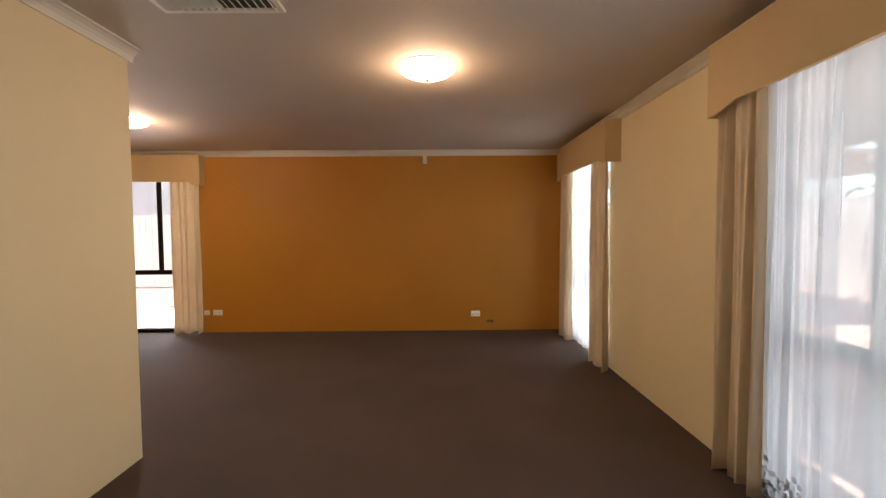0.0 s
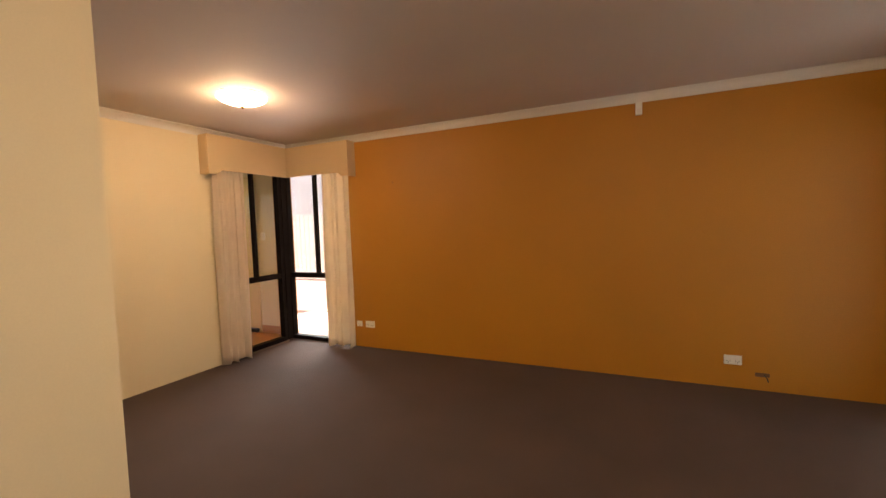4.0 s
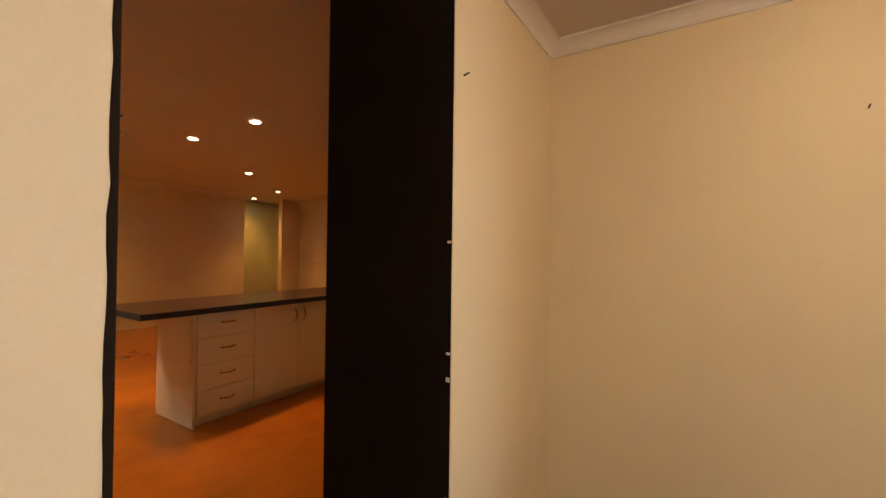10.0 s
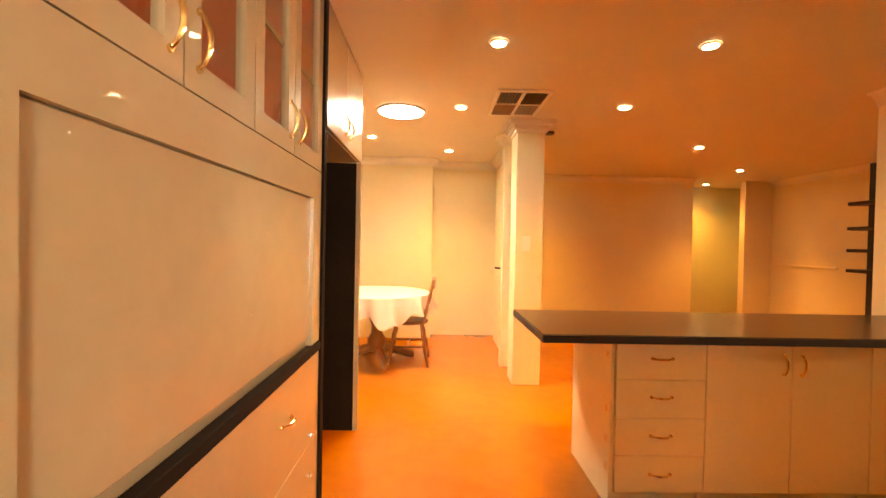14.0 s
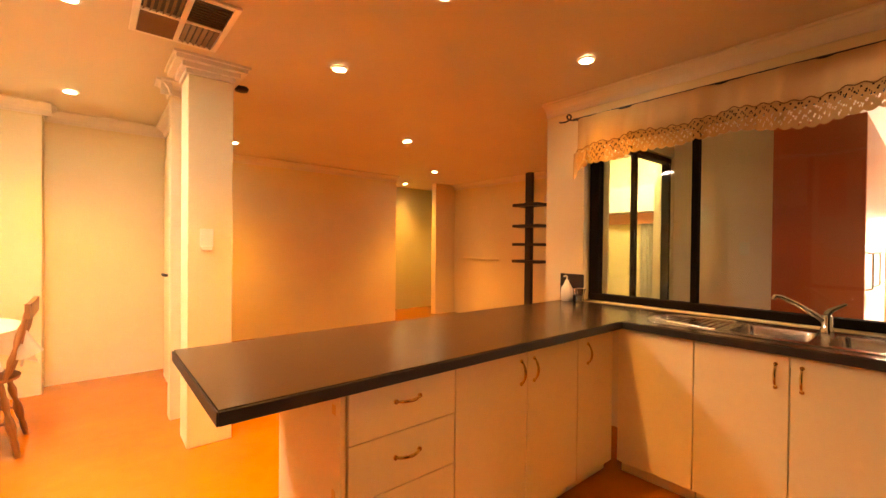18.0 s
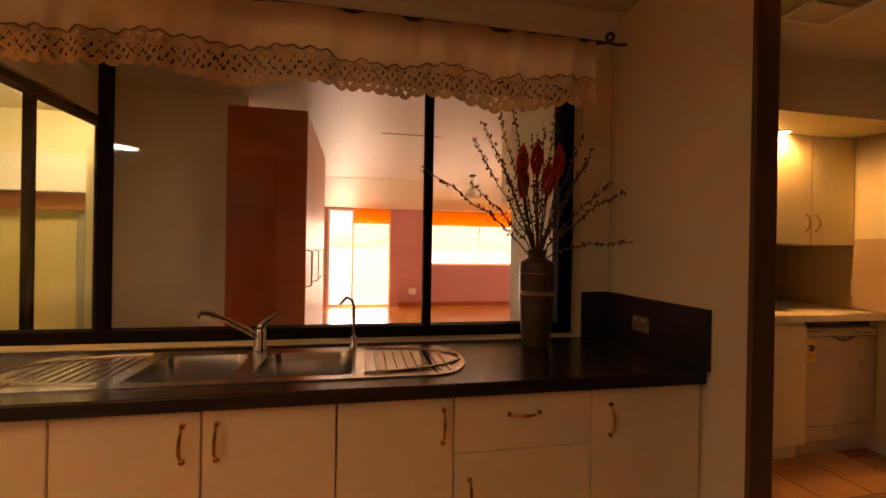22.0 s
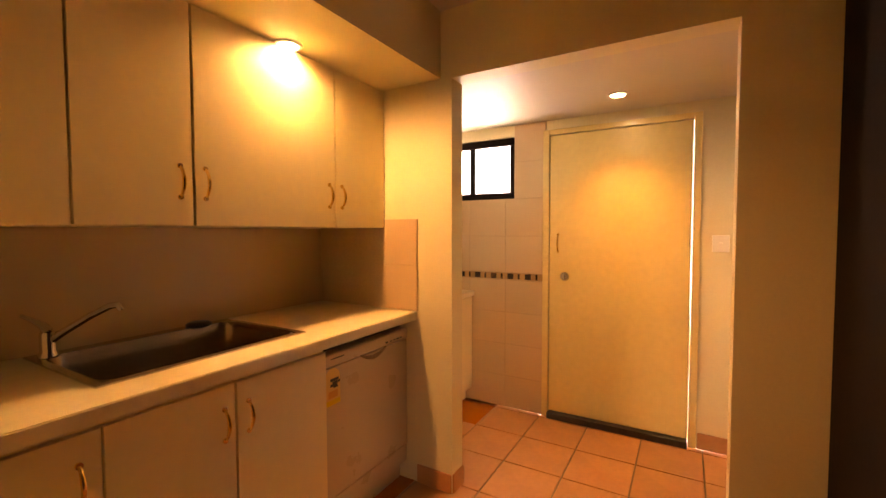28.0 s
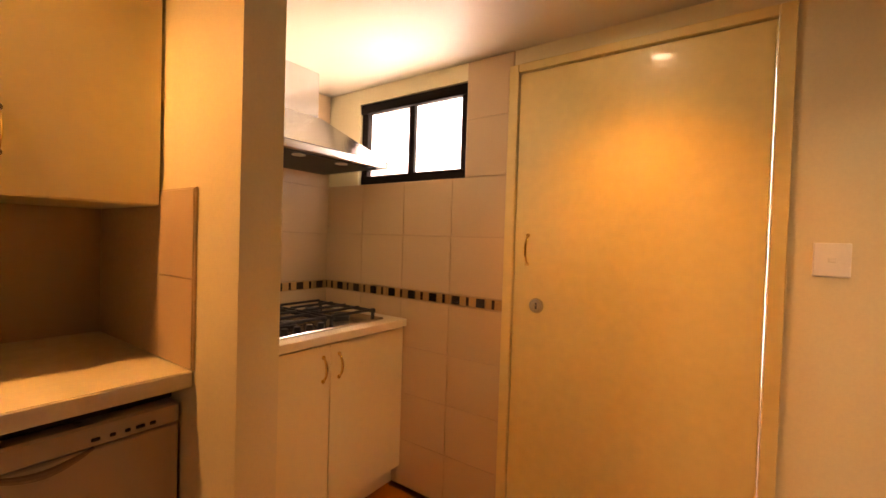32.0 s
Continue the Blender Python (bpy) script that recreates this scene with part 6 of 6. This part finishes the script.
# back door
d = thing("door_2", -5.145, 5.745, 0.0, "cream gloss painted flush back door, closed", "door")
d["kind"] = "structure"
part("leaf", bx(-0.43, -0.004, 0.045, 0.43, 0.036, 1.99, bev=0.003), DOORY, d)
for s in (-1, 1):
    part("jamb", bx(min(s * 0.434, s * 0.478), -0.016, 0.0, max(s * 0.434, s * 0.478), 0.10, 2.03, bev=0.003), DOORY, d)
part("head", bx(-0.4335, -0.016, 1.994, 0.4335, 0.10, 2.03, bev=0.003), DOORY, d)
part("sill", bx(-0.432, -0.05, 0.0, 0.432, 0.10, 0.042, bev=0.004), BLACKPL, d, "dark weather sill")
part("stop_bead", bx(-0.4335, 0.038, 0.043, 0.4335, 0.052, 1.9938), DOORY, d)
bow(d, (-0.37, -0.004, 1.243), (0, 0, 1), (0, -1, 0), 0.12)
lk = part("deadlock", lathe(B(), [(0.030, 0), (0.032, 0.004), (0.028, 0.012), (0.015, 0.014)], seg=24), STEEL, d, "round steel deadlock", smooth=True, at=pose(-0.322, -0.0045, 1.012, 90, 0, 0))
part("thumb_turn", bx(-0.004, -0.014, 0.014, 0.004, 0.014, 0.024, bev=0.002), STEEL, lk)
switch(-4.565, 5.745, 1.25, 0, 0.085, 0.10, 1, "cream light switch beside the back door")

# nook: tiled wall, window, hob
bd = struct("tile_backing_north", bx(-6.798, 5.739, 0.002, -5.605, 5.7445, 1.565), TILEBED, "grouted bed of the beige wall tiles", "tiling")
tiles(bd, "wall_tile", WALLTILE, "x", -6.797, -5.606, 0.0, 0.965, 0.30, 0.241, 5.739, 1)
tiles(bd, "wall_tile", WALLTILE, "x", -6.797, -5.606, 1.02, 1.564, 0.30, 0.272, 5.739, 1)
bd2 = struct("tile_backing_window", bx(-5.838, 5.739, 1.566, -5.605, 5.7445, 2.095), TILEBED, "grouted bed of the beige tiles beside the window", "tiling")
tiles(bd2, "wall_tile", WALLTILE, "x", -5.838, -5.606, 1.567, 2.095, 0.25, 0.272, 5.739, 1)
bd3 = struct("tile_backing_west", bx(-6.7985, 4.727, 0.002, -6.793, 5.738, 2.095), TILEBED, "grouted bed of the beige tiles behind the hob", "tiling")
tiles(bd3, "wall_tile", WALLTILE, "y", 4.727, 5.737, 0.0, 0.965, 0.30, 0.241, -6.793, 1)
tiles(bd3, "wall_tile", WALLTILE, "y", 4.727, 5.737, 1.02, 2.092, 0.30, 0.268, -6.793, 1)
tiles(bd, "frieze_tile", MOSAIC_T, "x", -6.797, -5.606, 0.968, 1.017, 0.10, 0.05, 5.739, 1, gap=0.003, th=0.008)
tiles(bd3, "frieze_tile", MOSAIC_T, "y", 4.727, 5.737, 0.968, 1.017, 0.10, 0.05, -6.793, 1, gap=0.003, th=0.008)
fm, fm2 = finish("mosaic", bx(-0.022, -0.0095, -0.020, 0.022, -0.0082, 0.020), MOSAIC_D), finish("mosaic", bx(-0.007, -0.0095, -0.020, 0.007, -0.0082, 0.020), MOSAIC_D)
fw, fw2 = finish("mosaic", bx(0.0082, -0.022, -0.020, 0.0095, 0.022, 0.020), MOSAIC_D), finish("mosaic", bx(0.0082, -0.007, -0.020, 0.0095, 0.007, 0.020), MOSAIC_D)
for i in range(9):
    o = new("mosaic", fm)
    o.parent, o.location = bd, (-5.73 - i * 0.1335, 5.739, 0.9925)
    o = new("mosaic", fm2)
    o.parent, o.location = bd, (-5.665 - i * 0.1335, 5.739, 0.9925)
for i in range(7):
    o = new("mosaic", fw)
    o.parent, o.location = bd3, (-6.793, 5.68 - i * 0.1335, 0.9925)
    o = new("mosaic", fw2)
    o.parent, o.location = bd3, (-6.793, 5.615 - i * 0.1335, 0.9925)

glazed("window_6", "x", 5.80, -6.55, -5.84, 1.565, 2.015, None, [-6.20], "small dark aluminium sliding window above the tiles", glass=WHITEPANE)
struct("window_track", bx(-6.548, 5.75, 1.96, -5.842, 5.765, 2.01, bev=0.003), DARKFRAME, "dark window track", "trim")
cabinet("hob_cabinet", "cream laminate two-door cabinet under the hob", -6.79, -6.18, 4.95, 5.735, 0.10, 0.825,
        [(4.95, 5.265, 0.10, 0.82, 5.225, 0.72, "v"), (5.265, 5.735, 0.10, 0.82, 5.31, 0.72, "v")], (1, 0))
struct("hob_benchtop", bx(-6.79, 4.94, 0.828, -6.16, 5.737, 0.865, bev=0.003), PALETOP, "pale laminate benchtop under the hob", "benchtop")
h = thing("gas_hob", -6.47, 5.33, 0.866, "black and steel gas hob with cast iron trivets", "hob")
part("tray", bx(-0.25, -0.30, 0, 0.25, 0.30, 0.012, bev=0.005), STEEL, h)
for sx in (-0.11, 0.11):
    for sy in (-0.16, 0.14):
        part("burner", lathe(B(), [(0.045, 0.0125), (0.045, 0.025), (0.03, 0.03), (0.03, 0.038), (0.01, 0.04)], sx, sy, 20), IRON, h, smooth=True)
for sy in (-0.16, 0.14):
    bm = B()
    for sx in (-0.21, -0.10, 0.0, 0.10, 0.21):
        box(bm, sx - 0.005, sy - 0.13, 0.045, sx + 0.005, sy + 0.13, 0.057, bev=0.002)
    for yy in (-0.13, 0.13):
        box(bm, -0.215, sy + yy - 0.006, 0.035, 0.215, sy + yy + 0.006, 0.05, bev=0.002)
        for xx in (-0.2, 0.2):
            box(bm, xx - 0.006, sy + yy - 0.006, 0.0125, xx + 0.006, sy + yy + 0.006, 0.036)
    part("trivet", bm, IRON, h, "black cast iron trivet")
for i in range(4):
    part("knob", cyl(B(), (0.215, -0.24 + i * 0.06, 0.0125), (0.215, -0.24 + i * 0.06, 0.033), 0.016, 0.013, 16), BLACKPL, h, smooth=True)

r = thing("range_hood", -6.55, 5.34, 1.63, "stainless steel canopy range hood with a square flue", "range hood")
bm = B()
lo = [(-0.24, -0.37), (0.26, -0.37), (0.26, 0.37), (-0.24, 0.37)]
hi = [(-0.24, -0.14), (0.0, -0.14), (0.0, 0.14), (-0.24, 0.14)]
v0 = [bm.verts.new((a, b, 0.035)) for a, b in lo]
v1 = [bm.verts.new((a, b, 0.24)) for a, b in hi]
for k in range(4):
    bm.faces.new((v0[k], v0[(k + 1) % 4], v1[(k + 1) % 4], v1[k]))
bm.faces.new(v0), bm.faces.new(v1)
part("canopy", bm, STEEL, r)
part("lip", bx(-0.24, -0.37, 0.0, 0.26, 0.37, 0.034, bev=0.003), STEEL, r)
part("filter", bx(-0.20, -0.32, -0.004, 0.22, 0.32, -0.0005), IRON, r, "dark grease filter")
part("flue", bx(-0.235, -0.13, 0.241, -0.01, 0.13, 0.468, bev=0.003), STEEL, r)
for yy in (-0.12, 0.12):
    part("lamp_cover", lathe(B(), [(0.03, -0.0045), (0.03, -0.008), (0.02, -0.010)], 0.18, yy, 16), PLASTIC, r)

# ceiling fittings of the scullery
t = thing("exhaust_fan", -5.07, 3.85, 2.404, "round white ceiling exhaust fan with a slatted grille", "fan")
part("ring", annulus(B(), [(0.11, -0.001), (0.165, -0.002), (0.158, -0.022), (0.112, -0.026)], seg=36), PLASTIC, t, smooth=True)
part("backing", cyl(B(), (0, 0, -0.002), (0, 0, -0.008), 0.11, seg=32), BLACKPL, t)
for i in range(9):
    yy = -0.096 + i * 0.024
    w = math.sqrt(max(0.0005, 0.108 ** 2 - yy * yy))
    part("slat", bx(-w, yy - 0.006, -0.022, w, yy + 0.006, -0.010), PLASTIC, t)
part("hub", lathe(B(), [(0.025, -0.0225), (0.025, -0.028), (0.01, -0.031)], seg=20), PLASTIC, t, smooth=True)
grille("ceiling_vent", -5.40, 3.35, 2.404, 0.28, 0.28, "small square white vent in the scullery ceiling", dark=PLASTIC)
t = thing("doorstop", -4.60, 5.09, 0, "small blue and white doorstop on the tiles", "doorstop")
part("wedge", bx(-0.02, -0.03, 0.001, 0.02, 0.03, 0.05, bev=0.008), surf("blue_plastic", (0.06, 0.12, 0.28), 0.5), t)
part("tip", bx(-0.018, -0.06, 0.001, 0.018, -0.031, 0.025, bev=0.006), PLASTIC, t)

# ---------------- games room beyond the kitchen window ----------------
r = thing("storage_wall", -7.65, 0.75, 0, "red-brown tall storage cupboards with orange fronts", "cupboard")
part("end_panel", bx(0.848, -0.30, 0.0, 0.86, 0.19, 2.17), REDP, r)
part("carcass", bx(-0.60, -0.30, 0.0, 0.847, 0.17, 2.165), REDP, r)
for i in range(3):
    x1 = 0.846 - i * 0.48
    dr = part("door", bx(x1 - 0.476, 0.172, 0.05, x1, 0.192, 2.16, bev=0.002), ORANGEP, r, "glossy orange cupboard door")
    part("handle", tube(B(), [(x1 - 0.05, 0.192, 1.0), (x1 - 0.05, 0.225, 1.01), (x1 - 0.05, 0.225, 1.24), (x1 - 0.05, 0.192, 1.25)], 0.006, 8), STEEL, dr, "steel bar handle", smooth=True)
switch(-7.30, 0.15, 1.27, 90, 0.072, 0.115, 1, "white light switch on the cream wall")
socket(-13.0, 2.45, 0.32, 90, 0.16, 0.13, "white power plate on the pink wall", 2)
# unseen window, added only to let light into the games room
glazed("window_8", "x", 7.07, -10.19, -7.81, 0.755, 2.095, None, [-9.0], "unseen side window added to light the games room", frame_mat=TRIM)
# white framing on these two paints in the glare that swallows it
glazed("door_3", "y", -13.06, 0.64, 1.96, 0.0, 2.08, None, [1.16], "white framed glazed door to the bright garden", frame_mat=TRIM)
glazed("window_7", "y", -13.06, 2.68, 5.2, 0.90, 2.08, None, [3.95], "wide white framed window in the pink wall", frame_mat=TRIM)


def blind(y0, y1, z0, z1, label):
    t = thing("timber_blind", -12.95, (y0 + y1) / 2, z1, label, "blind")
    hw = (y1 - y0) / 2
    part("head_cloth", bx(-0.004, -hw, -0.30, 0.0, hw, 0.03), ORANGECLOTH, t, "orange cloth pelmet lit from behind")
    n = int((z1 - z0 - 0.31) / 0.05)
    me = finish("slat", bx(-0.024, -hw, -0.0015, 0.024, hw, 0.0015), BLIND)
    for i in range(n):
        o = new("slat", me)
        o.parent = t
        o.matrix_basis = pose(0, 0, -0.33 - i * 0.05, 0, 22, 0)
    return t


blind(1.18, 1.94, 0.06, 2.07, "orange timber slatted blind over the glazed door")
blind(2.70, 5.18, 0.92, 2.07, "orange timber slatted blind over the wide window")
struct("baseboard_7", bx(-12.998, 2.14, 0.001, -12.98, 6.9, 0.09), REDP, "dark red skirting board", "skirting")
l = thing("pendant_lamp", -10.1, 2.98, 2.4, "small dark pendant lamp with a white glass shade", "lamp")
part("rose", lathe(B(), [(0.05, -0.001), (0.05, -0.02), (0.02, -0.03)], seg=20), IRON, l, smooth=True)
part("cord", cyl(B(), (0, 0, -0.03), (0, 0, -0.22), 0.005, seg=8), IRON, l)
part("shade", lathe(B(), [(0.03, -0.20), (0.09, -0.25), (0.13, -0.33), (0.125, -0.335), (0.02, -0.22)], seg=24), PLASTIC, l, smooth=True)
struct("soffit", bx(-8.08, 2.74, 1.75, -7.002, 3.4, 2.40), KWALL, "cream painted bulkhead in the games room", "bulkhead")
struct("ceiling_joint", bx(-8.065, 1.48, 2.398, -8.05, 2.09, 2.4055), IRON, "dark slot in the games room ceiling", "trim")
bm = B()
ends = [[bm.verts.new((x, y, z)) for x, z in ((-12.998, 2.105), (-10.9, 2.397), (-10.9, 2.399), (-12.998, 2.399))] for y in (-0.54, 6.99)]
for i in range(4):
    bm.faces.new((ends[0][i], ends[0][(i + 1) % 4], ends[1][(i + 1) % 4], ends[1][i]))
bm.faces.new(ends[0]), bm.faces.new(ends[1])
bmesh.ops.recalc_face_normals(bm, faces=bm.faces)
struct("bulkhead_games", bm, KCEIL, "white raked ceiling over the garden windows", "bulkhead")
# white box put in for a band of bright light
struct("bright_band_yellow_room", bx(-8.215, -2.5, 1.70, -8.0, -0.72, 2.02), TRIM, "white box for the bright band in the yellow room", "bulkhead")
struct("trim_yellow_room", bx(-8.212, -2.5, 1.56, -8.12, -0.72, 1.696), ORANGEP, "orange timber trim under the bright band", "trim")
# glazed sliding door with a patterned curtain beyond
glazed("door_4", "x", -0.50, -7.285, -6.065, 0.0, 2.14, None, [-6.60], "dark framed glazed sliding door to a yellow room")
struct("wall_yellow_upper", bx(-8.216, -2.5, 2.024, -8.06, -0.72, 2.395), KWALL, "cream wall above the bright band", "wall")
drape("patterned_curtain", (-8.16, -1.16), (-8.16, -0.86), 0.02, 1.56, 4, 0.025, cloth("grey_pattern_cloth", (0.55, 0.55, 0.42), 0.3, 0.8, 40.0), "grey patterned curtain in the yellow room", seed=9)
# added fill lamp under the ceiling, no window here, brightens the yellow room
window_fill(-7.35, -1.05, 2.36, 0.5, 0.4, (-0.5, -0.1, -1), 14, (1.0, 0.82, 0.52))
